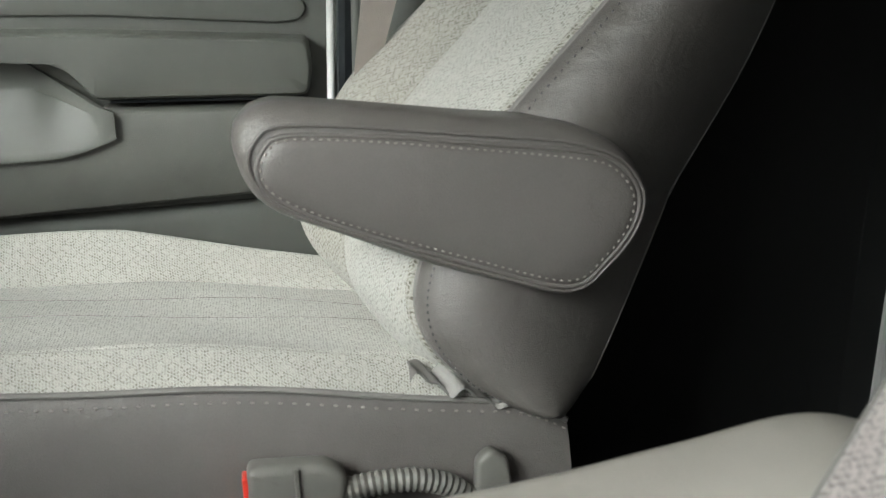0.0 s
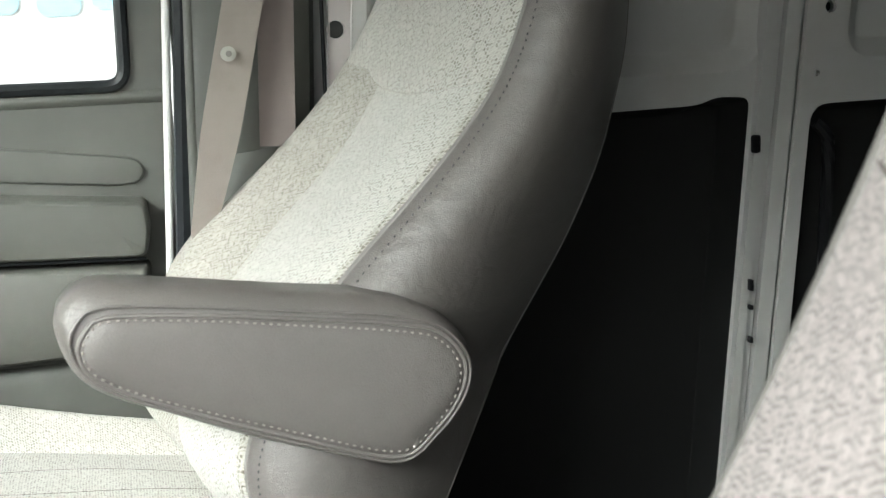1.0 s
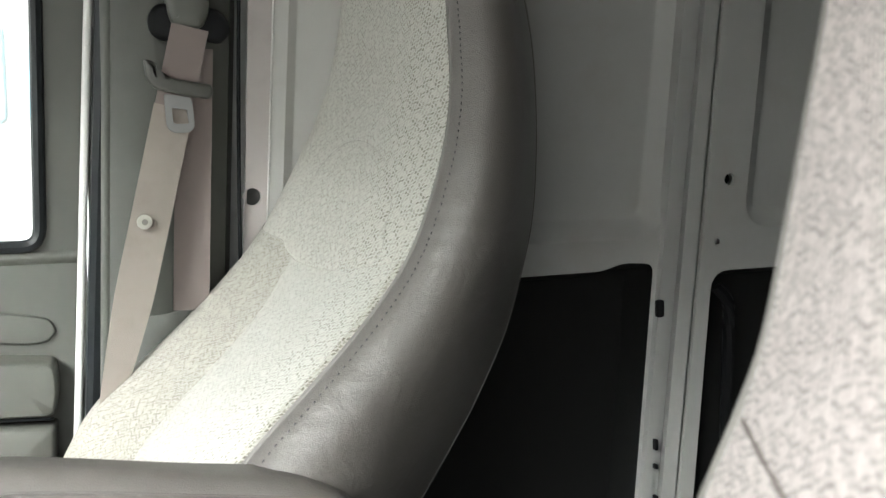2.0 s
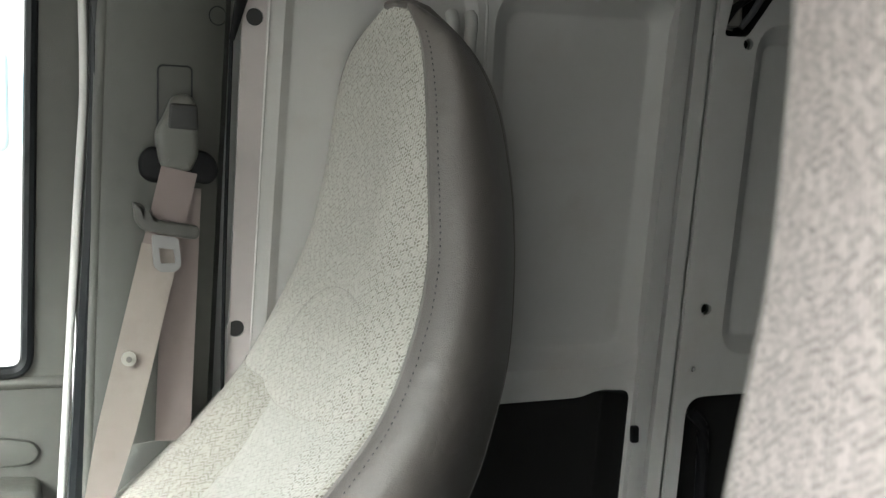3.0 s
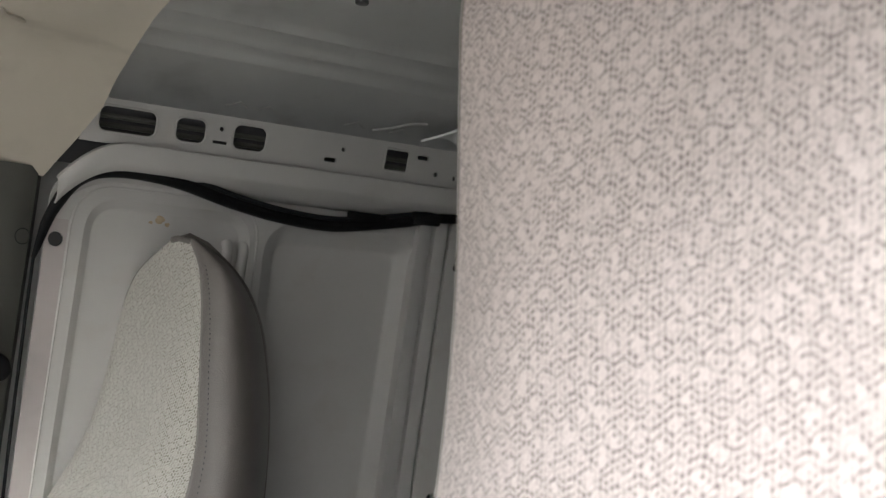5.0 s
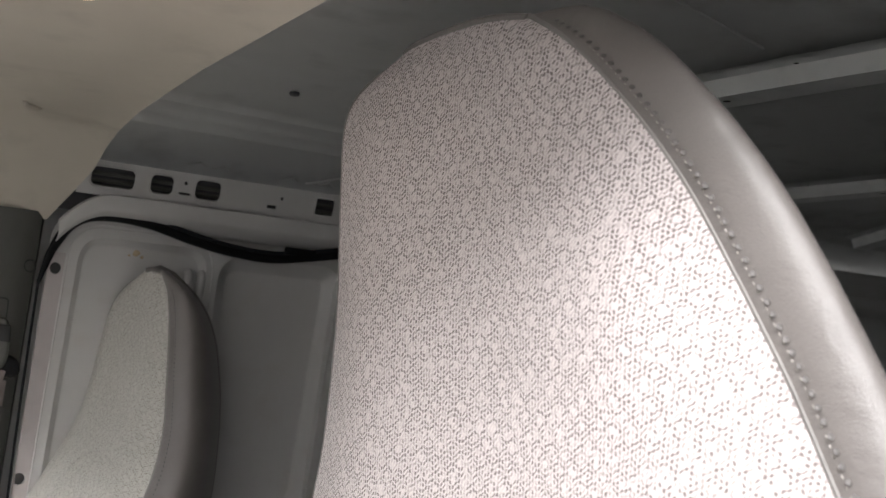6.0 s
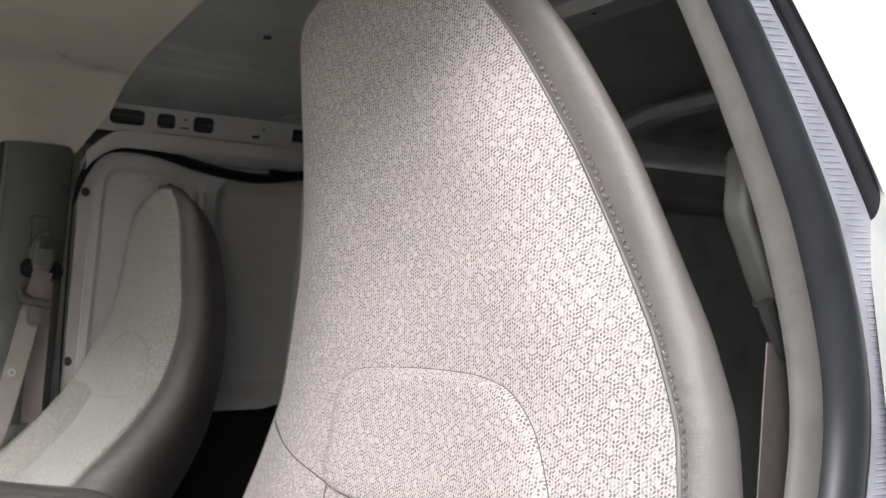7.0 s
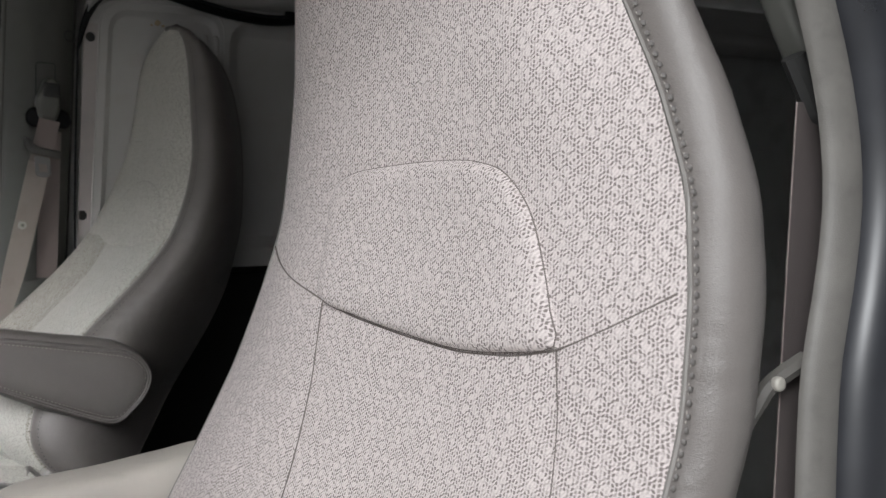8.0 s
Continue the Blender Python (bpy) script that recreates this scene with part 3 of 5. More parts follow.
for x in (-0.04, 0.0, 0.13, 0.20):
    ln = [Vector((x, 0.602, 1.352)), Vector((x + 0.018, 0.594, 1.358)), Vector((x + 0.03, 0.60, 1.353))]
    part("spot_weld_tab", tube(ln, 0.003, 5, 0.4), M_PAINT, rail)

solid("wall_skin", plate([(-0.40, -0.1), (0.70, -0.1), (0.70, 1.335), (-0.40, 1.335)], [], 0.01, side(0.755)), M_ROOF, "outer steel skin behind the door leaves", "wall", kind="structure")
# ---- side loading door, front leaf ----
YD = 0.675
door_leaf = thing("side_door", (0.0, YD, 0.2), "white-painted steel leaf of the side loading door", "door")
LEAF = fillet([(-0.266, -0.01), (0.258, -0.01), (0.305, 1.238), (-0.233, 1.246)], 0.035, 8)
REC1 = fillet([(0.050, 0.765), (0.272, 0.765), (0.291, 1.216), (0.050, 1.216)], 0.05, 8)
REC0 = fillet([(-0.206, 0.76), (0.030, 0.76), (0.030, 1.222), (-0.188, 1.222)], 0.045, 8)
LOW = fillet([(-0.210, 0.005), (0.236, 0.005), (0.258, 0.734), (0.215, 0.737), (0.190, 0.728), (-0.185, 0.722)], 0.012, 4)
part("leaf", plate(LEAF, [REC1, REC0, LOW, disc(-0.222, 1.165, 0.0095), disc(-0.236, 0.831, 0.0095)], 0.006, side(YD)), M_PAINT, door_leaf)


def recess(loop, depth, inset, y0, parent, material, label=""):
    """A pressed recess: sloping walls from the loop to a smaller floor."""
    bm = bmesh.new()
    pts = [Vector(p) for p in loop]
    m = len(pts)
    c = sum(pts, Vector((0, 0))) / m
    inward = []
    for k, p in enumerate(pts):
        e = (pts[(k + 1) % m] - pts[k - 1]).normalized()
        q = Vector((-e.y, e.x))
        inward.append(q if q.dot(c - p) > 0 else -q)
    rings = []
    for t, d in ((0, 0.0), (0.04, 0.02), (0.10, 0.08), (0.20, 0.18), (0.80, 0.82), (0.90, 0.93), (0.97, 0.985), (1.03, 1.0), (1.2, 1.0)):
        rings.append([bm.verts.new(side(y0)(p.x + q.x * inset * t, p.y + q.y * inset * t, depth * d)) for p, q in zip(pts, inward)])
    for a, b in zip(rings, rings[1:]):
        for j in range(m):
            bm.faces.new((a[j], a[(j + 1) % m], b[(j + 1) % m], b[j]))
    mid = bm.verts.new(side(y0)(c.x, c.y, depth))
    for j in range(m):
        bm.faces.new((rings[-1][j], rings[-1][(j + 1) % m], mid))
    return part("recess", bm, material, parent, label)


recess(REC1, 0.026, 0.026, YD, door_leaf, M_PAINT)
recess(REC0, 0.010, 0.012, YD, door_leaf, M_PAINT)
# A shallow near-black floor stands in for the leaf's dark open inside.
recess(LOW, 0.05, 0.012, YD, door_leaf, M_NEAR_BLACK, "shallow recess low in the leaf, coloured near-black for an open inside")
for hx, hz in ((-0.222, 1.165), (-0.236, 0.831)):
    part("plug", plate(disc(hx, hz, 0.0094), [], 0.004, lambda a, b, d: (a, wall_y(b, YD) + 0.004 + d, b)), M_PLUG, door_leaf, "dark plastic plug")
part("flange", plate([(-0.2622, 0.12), (-0.238, 0.12), (-0.209, 1.19), (-0.2338, 1.19)], [disc(-0.222, 1.165, 0.0094), disc(-0.236, 0.831, 0.0094)], 0.0008, lambda a, b, d: (a, wall_y(b, YD) - 0.001 + d, b)), M_PAINT_PINK, door_leaf, "pinkish primered edge flange")
press = [Vector((a, wall_y(b, YD) - 0.0004, b)) for a, b in fillet([(-0.222, 0.745), (0.040, 0.745), (0.040, 1.236), (-0.204, 1.236)], 0.055, 10)]
part("pressed_line", tube(press + press[:2], 0.0018, 6), M_PAINT, door_leaf)
seam = [Vector((x, wall_y(z, YD) + 0.0035, z)) for x, z in ((0.043, 1.205), (0.038, 1.10), (0.030, 1.0), (0.028, 0.8))]
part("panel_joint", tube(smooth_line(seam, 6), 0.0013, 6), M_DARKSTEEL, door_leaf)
for x in (0.0, 0.022):
    ln = smooth_line([(x, wall_y(1.182, YD) + 0.008, 1.182), (x, wall_y(1.172, YD) + 0.001, 1.172), (x - 0.002, wall_y(1.14, YD) - 0.001, 1.14), (x - 0.006, wall_y(1.06, YD) - 0.001, 1.06), (x - 0.009, wall_y(0.99, YD) + 0.006, 0.99)], 6)
    part("pressed_bead", tube(ln, 0.0075, 10), M_PAINT, door_leaf)

def stain(cx, cz, r, seed):
    rng = random.Random(seed)
    ring_pts = [(cx + r * (0.6 + 0.5 * rng.random()) * math.cos(k * 0.45), cz + r * (0.5 + 0.5 * rng.random()) * math.sin(k * 0.45)) for k in range(14)]
    return plate(ring_pts, [], 0.0004, lambda a, b, d: (a, wall_y(b, YD) + 0.0094 + d, b))


for k, (cx, cz, r) in enumerate(((-0.092, 1.203, 0.007), (-0.082, 1.197, 0.004), (-0.104, 1.198, 0.003))):
    part("rust_stain", stain(cx, cz, r, k), M_RUST, door_leaf, "small brown rust stain")

# jamb between the two leaves, and the rear leaf
jamb = thing("door_jamb", (0.29, 0.66, 0.1), "white door edge with dark seams and striker slots", "door edge")
for k, (x0, x1, d) in enumerate(((0.0, 0.013, 0.004), (0.016, 0.026, -0.004), (0.030, 0.050, 0.0))):
    def strip(a, b, dd, x0=x0, x1=x1, d=d):
        lean = 0.035 * (b - 0.9)
        return (0.270 + lean + a, wall_y(b, 0.668) - d + dd, b)
    part("edge_strip", plate([(x0, 0.12), (x1, 0.12), (x1, 1.25), (x0, 1.25)], [], 0.02, strip), M_PAINT, jamb)
for z, h in ((0.498, 0.014), (0.474, 0.006), (0.432, 0.008)):
    part("slot", box((0.263, 0.703, z), (0.267, 0.712, z + h), 0.001), M_BLACK, jamb)
part("hinge_pin", box((0.258, 0.690, 0.668), (0.268, 0.70, 0.690), 0.003), M_BLACK, jamb)

rear_leaf = thing("side_door", (0.5, 0.66, 0.2), "white-painted rear leaf of the side door with its latch", "door")
YR = 0.663
RLEAF = fillet([(0.291, -0.01), (0.66, -0.01), (0.66, 1.24), (0.335, 1.24)], 0.004, 3)
RREC = fillet([(0.376, 0.775), (0.64, 0.775), (0.64, 1.19), (0.392, 1.19)], 0.04, 6)
RLOW = fillet([(0.318, 0.005), (0.62, 0.005), (0.62, 0.725), (0.335, 0.722)], 0.025, 5)
LATCH = fillet([(0.344, 1.172), (0.376, 1.172), (0.42, 1.235), (0.356, 1.235)], 0.006, 3)
part("leaf", plate(RLEAF, [RREC, RLOW, LATCH, disc(0.379, 1.164, 0.007), disc(0.352, 0.836, 0.0075), disc(0.340, 0.759, 0.0035)], 0.006, side(YR)), M_PAINT, rear_leaf)
recess(RREC, 0.020, 0.024, YR, rear_leaf, M_PAINT)
# Black recess floors again take the place of dark openings.
recess(RLOW, 0.05, 0.012, YR, rear_leaf, M_NEAR_BLACK, "shallow recess low in the leaf, coloured near-black for an open inside")
recess(LATCH, 0.03, 0.002, YR, rear_leaf, M_BLACK, "latch opening with a black-coloured floor")
part("latch", box((0.352, 0.652, 1.185), (0.374, 0.676, 1.218), 0.004), M_BUCKLE, rear_leaf, "dark steel latch")
part("latch_bolt", tube(smooth_line([(0.350, 0.655, 1.19), (0.358, 0.648, 1.205), (0.372, 0.65, 1.215), (0.392, 0.648, 1.228)], 5), 0.005), M_BLACK, rear_leaf)
for hx, hz, r in ((0.352, 0.836, 0.0075), (0.379, 1.164, 0.007), (0.340, 0.759, 0.0035)):
    part("hole_shadow", plate(disc(hx, hz, r), [], 0.003, lambda a, b, d: (a, wall_y(b, YR) + 0.012 + d, b)), M_BLACK, rear_leaf)
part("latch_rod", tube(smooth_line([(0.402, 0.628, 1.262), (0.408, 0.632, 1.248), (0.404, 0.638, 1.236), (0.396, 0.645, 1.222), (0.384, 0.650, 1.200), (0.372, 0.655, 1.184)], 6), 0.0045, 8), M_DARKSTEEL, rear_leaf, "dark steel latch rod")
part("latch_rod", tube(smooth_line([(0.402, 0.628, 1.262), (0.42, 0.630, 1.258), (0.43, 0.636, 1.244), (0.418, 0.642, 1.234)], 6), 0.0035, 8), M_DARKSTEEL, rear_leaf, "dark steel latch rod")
part("latch_spring", tube([Vector((0.362 + 0.005 * math.cos(k * 0.9), 0.664 + 0.005 * math.sin(k * 0.9), 1.182 + k * 0.0009)) for k in range(40)], 0.0012, 5), M_BUCKLE, rear_leaf)
part("bracket", tube(smooth_line([(0.350, 0.705, 0.70), (0.362, 0.70, 0.685), (0.366, 0.70, 0.66), (0.366, 0.705, 0.55), (0.366, 0.705, 0.4)], 6), 0.008), M_BLACK, rear_leaf)

# loose rubber seal over the door
# The dark of the pillar gap, added as a thin black strip.
gap_line = smooth_line([(-0.252, 0.690, 0.70), (-0.251, 0.684, 0.85), (-0.249, 0.672, 1.00), (-0.246, 0.660, 1.14)], 8)
solid("door_seal", tube(gap_line, 0.0022, 8), M_BLACK, "thin black strip drawn for the dark pillar gap", "door seal")
seal_line = smooth_line([(-0.246, 0.660, 1.14), (-0.234, 0.637, 1.196), (-0.208, 0.628, 1.237), (-0.165, 0.626, 1.253), (-0.092, 0.625, 1.250), (-0.008, 0.626, 1.231), (0.062, 0.627, 1.220), (0.141, 0.627, 1.217), (0.242, 0.627, 1.233), (0.32, 0.626, 1.247), (0.50, 0.625, 1.255)], 10)
loose = thing("door_seal", (-0.24, 0.63, 1.10), "black rubber door seal hanging loose below the roof rail", "door seal")
part("bulb", tube(seal_line, 0.011, 10, 0.75, taper=14), M_BLACK, loose)
part("lip", tube([p + Vector((0.0, -0.004, 0.010)) for p in seal_line[8:]], 0.0035, 6), M_SEAL, loose)
part("end_flap", box((0.155, 0.618, 1.226), (0.215, 0.626, 1.240), 0.003), M_BLACK, loose)
part("end_flap", box((0.255, 0.612, 1.232), (0.300, 0.622, 1.250), 0.003), M_BLACK, loose)

# ---- passenger-side pillar ----
pillar = thing("pillar_trim", (-0.31, 0.69, 0.3), "grey-green plastic pillar trim with belt anchorage", "pillar trim")


def pillar_fn(u, v):
    z = 0.30 + 0.952 * v
    lean = -0.03 + 0.028 * (z - 0.7) / 0.5
    x = -0.375 + lean * 0.6 + 0.131 * u
    bulge = 0.02 * math.sin(math.pi * min(1, max(0, u))) ** 0.6
    return (x, wall_y(z, 0.70) - bulge + (0.02 if u > 0.98 else 0.0), z)


part("panel", sheet(pillar_fn, lin(0, 1, 16), lin(0, 1, 30), -0.006), M_TRIM_DIMMED, pillar)
part("lower_panel", sheet(lambda u, v: (-0.372 + 0.14 * u, wall_y(0.72, 0.675) - 0.012 * math.sin(math.pi * u) ** 0.5 + 0.02 * max(0, v - 0.9) * 10, 0.25 + 0.465 * v), lin(0, 1, 14), lin(0, 1, 14), -0.006), M_TRIM, pillar)


def pillar_loop(loop, proud):
    """A closed line laid on the pillar's face."""
    pts = []
    for x, z in loop:
        u = (x + 0.375 - 0.6 * (-0.03 + 0.028 * (z - 0.7) / 0.5)) / 0.131
        p = Vector(pillar_fn(min(0.97, max(0.03, u)), (z - 0.30) / 0.952))
        pts.append(p + Vector((0, -proud, 0)))
    return pts + pts[:2]


part("slide_outline", tube(pillar_loop(rrect(-0.321, 1.02, -0.286, 1.111, 0.005), 0.0061), 0.0011, 6, up=(0, 1, 0)), M_SEAL, pillar, "dark groove round the belt slide")
part("plug_outline", tube(pillar_loop(disc(-0.259, 1.165, 0.0095, 20), 0.0061), 0.0009, 6, up=(0, 1, 0)), M_SEAL, pillar, "round trim plug")
# The undarkened trim colour here paints the light along the rolled edge.
part("edge_roll", tube([Vector(pillar_fn(0.0, v)) + Vector((0.003, -0.007, 0)) for v in lin(0.02, 1, 40)], 0.0075, 10), M_TRIM, pillar, "rounded edge of the pillar trim, coloured paler for caught light")

# door edge seals beside the pillar
def edge_line(dx, dy, z0=0.28, z1=1.26):
    return smooth_line([(-0.395 + dx + 0.058 * (z - 0.75) - (0.02 * max(0, z - 1.1) * 4), wall_y(z, 0.70) + dy, z) for z in lin(z0, z1, 9)], 6)


solid("door_seal", tube(edge_line(-0.017, 0.010, 0.55), 0.0045, 10), M_WHITE_EDGE, "white painted door opening edge beside a dark seal", "door seal")
pillar_seal = thing("door_seal", (-0.40, 0.70, 0.28), "dark rubber door seal along the pillar", "door seal")
part("bulb", tube(edge_line(-0.001, -0.002), 0.0105, 8), M_SEAL, pillar_seal)
part("lip", tube(edge_line(0.010, -0.007), 0.0026, 6), M_BLACK, pillar_seal)

# ---- passenger front door ----
YF = 0.735
front_door = thing("door_1", (-0.8, YF, 0.1), "closed passenger door with grey-green plastic trim", "door", kind="structure")
DOOR = [(-1.24, 0.02), (-0.405, 0.02), (-0.405, 0.80), (-0.385, 1.32), (-1.24, 1.34)]
WIN = fillet([(-1.12, 0.785), (-0.452, 0.782), (-0.440, 1.27), (-0.86, 1.29)], 0.02, 5)
part("panel", plate(DOOR, [WIN], 0.02, side(YF)), M_TRIM, front_door)
part("window_frame", plate(fillet([(-1.14, 0.765), (-0.442, 0.765), (-0.418, 1.285), (-0.87, 1.31)], 0.02, 5), [WIN], 0.012, lambda a, b, d: (a, wall_y(b, YF) + 0.021 + d, b)), M_SEAL, front_door, "black window channel")
pane = part("pane", plate(fillet([(-1.13, 0.775), (-0.447, 0.775), (-0.423, 1.28), (-0.865, 1.30)], 0.02, 5), [], 0.004, lambda a, b, d: (a, wall_y(b, YF) + 0.036 + d, b)), M_GLASS, front_door)
pane.visible_shadow = False
chan = [Vector((a, wall_y(b, YF) - 0.001, b)) for a, b in WIN]
part("channel_rubber", tube(chan + chan[:2], 0.007, 8, up=(0, 1, 0)), M_SEAL, front_door, "black window channel rubber")
part("sill", sheet(lambda u, v: (-1.13 + 0.716 * u, wall_y(0.762 + 0.016 * v, YF) + 0.001 - 0.006 * math.sin(math.pi * v), 0.762 + 0.016 * v), lin(0, 1, 12), lin(0, 1, 16), 0.004), M_TRIM, front_door)


def puffed(loop, y0, proud, edge, parent, name, material, spine=None):
    """A raised trim panel: its edge rolls over within about edge of its outline."""
    pts = [Vector(p) for p in loop]
    xs, zs = [p.x for p in pts], [p.y for p in pts]
    half = (max(zs) - min(zs)) / 2
    mid = (max(zs) + min(zs)) / 2
    reach = half * 0.9
    spine = spine or ((min(xs) + reach, mid), (max(xs) - reach, mid))
    loops = []
    for t, d in ((0.0, 0.0), (0.10, 0.34), (0.28, 0.66), (0.55, 0.88), (0.8, 0.97), (1.0, 1.0)):
        k = min(0.9, t * edge / half)
        loops.append([Vector(side(y0)(q.x, q.y, -proud * d)) for q in (to_spine(p, *spine, k) for p in pts)])
    loops.append([Vector(side(y0)(q.x, q.y, -proud * 1.02)) for q in (to_spine(p, *spine, 0.95) for p in pts)])
    bm = loft(loops, False)
    bm.verts.ensure_lookup_table()
    bm.faces.new(bm.verts[-len(pts):])
    return part(name, bm, material, parent)


puffed(fillet([(-1.15, 0.722), (-0.655, 0.695), (-0.470, 0.676), (-0.447, 0.678), (-0.438, 0.690), (-0.446, 0.704), (-0.472, 0.709), (-0.60, 0.726), (-1.15, 0.762)], 0.010, 5), YF, 0.005, 0.006, front_door, "insert", M_TRIM, ((-1.10, 0.739), (-0.458, 0.692)))
puffed(fillet([(-0.668, 0.608), (-0.443, 0.598), (-0.437, 0.630), (-0.440, 0.662), (-0.66, 0.682), (-1.15, 0.712), (-1.15, 0.664), (-0.754, 0.660), (-0.715, 0.655), (-0.692, 0.644), (-0.677, 0.625)], 0.010, 5), YF, 0.040, 0.010, front_door, "armrest", M_TRIM, ((-1.12, 0.688), (-0.475, 0.632)))
puffed(fillet([(-1.15, 0.478), (-0.52, 0.490), (-0.445, 0.494), (-0.441, 0.592), (-0.661, 0.603), (-0.676, 0.577), (-0.70, 0.566), (-1.15, 0.562)], 0.006, 5), YF, 0.032, 0.010, front_door, "map_pocket", M_TRIM_DARK)


def scoop_fn(u, v):
    """The pull handle: a cup whose floor slopes out to a lip; it runs under the armrest and closes to the rear in a slanted cheek."""
    x = -1.15 + 0.500 * u
    end = max(0.0, (x + 0.735) / 0.085)
    z0 = 0.552 + 0.018 * end ** 2.2
    z1 = 0.653 - 0.056 * end ** 0.9
    hollow = min(1.0, (v / 0.72)) ** 1.25 * (1 - min(1.0, max(0.0, (x + 0.712) / 0.050)) ** 1.4)
    if v < 0.06:
        hollow = 0.0
    return side(YF - 0.0335)(x, z0 + (z1 - z0) * v, 0.032 * hollow)


part("pull_scoop", sheet(scoop_fn, [1 - (1 - t) ** 1.7 for t in lin(0, 1, 44)], lin(0, 1, 30), -0.006), M_TRIM, front_door, "smooth grey-green pull handle scoop")
part("pocket_seam", tube([Vector((x, wall_y(0.603, YF) - 0.029, 0.598 - 0.045 * (x + 0.45))) for x in lin(-0.652, -0.446, 12)], 0.0018, 6), M_SEAL, front_door)
puffed(fillet([(-1.15, 0.06), (-0.43, 0.06), (-0.43, 0.482), (-1.15, 0.482)], 0.012, 4), YF, 0.012, 0.02, front_door, "kick_panel", M_TRIM)

# ---- seats ----


class Back:
    """The form of a backrest: its two front seams A and B, its rear, between bottom and top."""

    def __init__(self, za, xa, ya, xb, yb, zr, xr, bulge, ztop, zbot, swell, pull, turn=1.6, crown=0.0):
        self.crown = crown
        self.xa, self.ya = smoothed(za, xa, 0.018), smoothed(za, ya, 0.015)
        self.xb, self.yb = smoothed(za, xb, 0.018), smoothed(za, yb, 0.015)
        self.xr = smoothed(zr, xr, 0.02)
        self.bulge, self.ztop, self.zbot = bulge, ztop, zbot
        self.swell, self.pull, self.turn = swell, pull, turn

    def front(self, a, z, lift=0.0):
        """a runs from -1 at seam A to 1 at seam B."""
        t = (a + 1) / 2
        xa, ya, xb, yb = self.xa(z), self.ya(z), self.xb(z), self.yb(z)
        x, y = xa + (xb - xa) * t, ya + (yb - ya) * t
        w = abs(yb - ya)
        k = (1 - abs(a)) / 0.45
        wing = math.sin(min(1.0, k) * math.pi / 2) if k < 1 else 1 - 0.14 * min(1.0, k - 1) ** 2
        fade = max(0.25, min(1.0, (self.ztop - z) / 0.25))
        return Vector((x - self.bulge * wing * fade - lift, y, z + self.crown * (1 - a * a) * max(0.0, 1 - (self.ztop - z) / 0.07) ** 2))

    def flank(self, a, b, z):
        """The side from a seam (a = -1 or 1) back to the rear; b from 0 to 1."""
        p = self.front(a, z)
        out = math.copysign(1, (self.yb(z) - self.ya(z)) * a)
        xr = max(self.xr(z), p.x + 0.004)
        x = p.x + (xr - p.x) * b
        size = min(1.0, (xr - p.x) / 0.06)
        fat = self.swell(z) if a < 0 else 0.014
        puff = fat * math.sin(math.pi * b ** 0.56) * size - min(self.pull * max(0.55, size), 0.36 * abs(self.yb(z) - self.ya(z))) * min(1.0, max(0.12, (z - self.zbot) / 0.16)) * max(0.0, (b - 0.1 * self.turn) / (1 - 0.1 * self.turn)) ** self.turn
        puff += 0.0011 * math.exp(-b / 0.16) * math.sin(z * 210 + 3 * math.sin(z * 47)) * (0.6 + 0.4 * math.sin(z * 31 + 1.0)) * size * min(1.0, b * 30)
        return Vector((x, p.y + out * puff, z))

    def rear(self, a, z):
        p, q = self.flank(-1, 1, z), self.flank(1, 1, z)
        t = (a + 1) / 2
        r = p + (q - p) * t
        r.x += 0.012 * (1 - a * a)
        return r


def zlist(lo, hi, n):
    """Heights from lo to hi, denser towards the top."""
    return [lo + (hi - lo) * (1 - (1 - i / (n - 1)) ** 1.35) for i in range(n)]


def seam_tuck(t):
    """Upholstery panels dip at their seams and swell between them."""
    return 0.0024 * (1 - (2 * t - 1) ** 6) - 0.0008


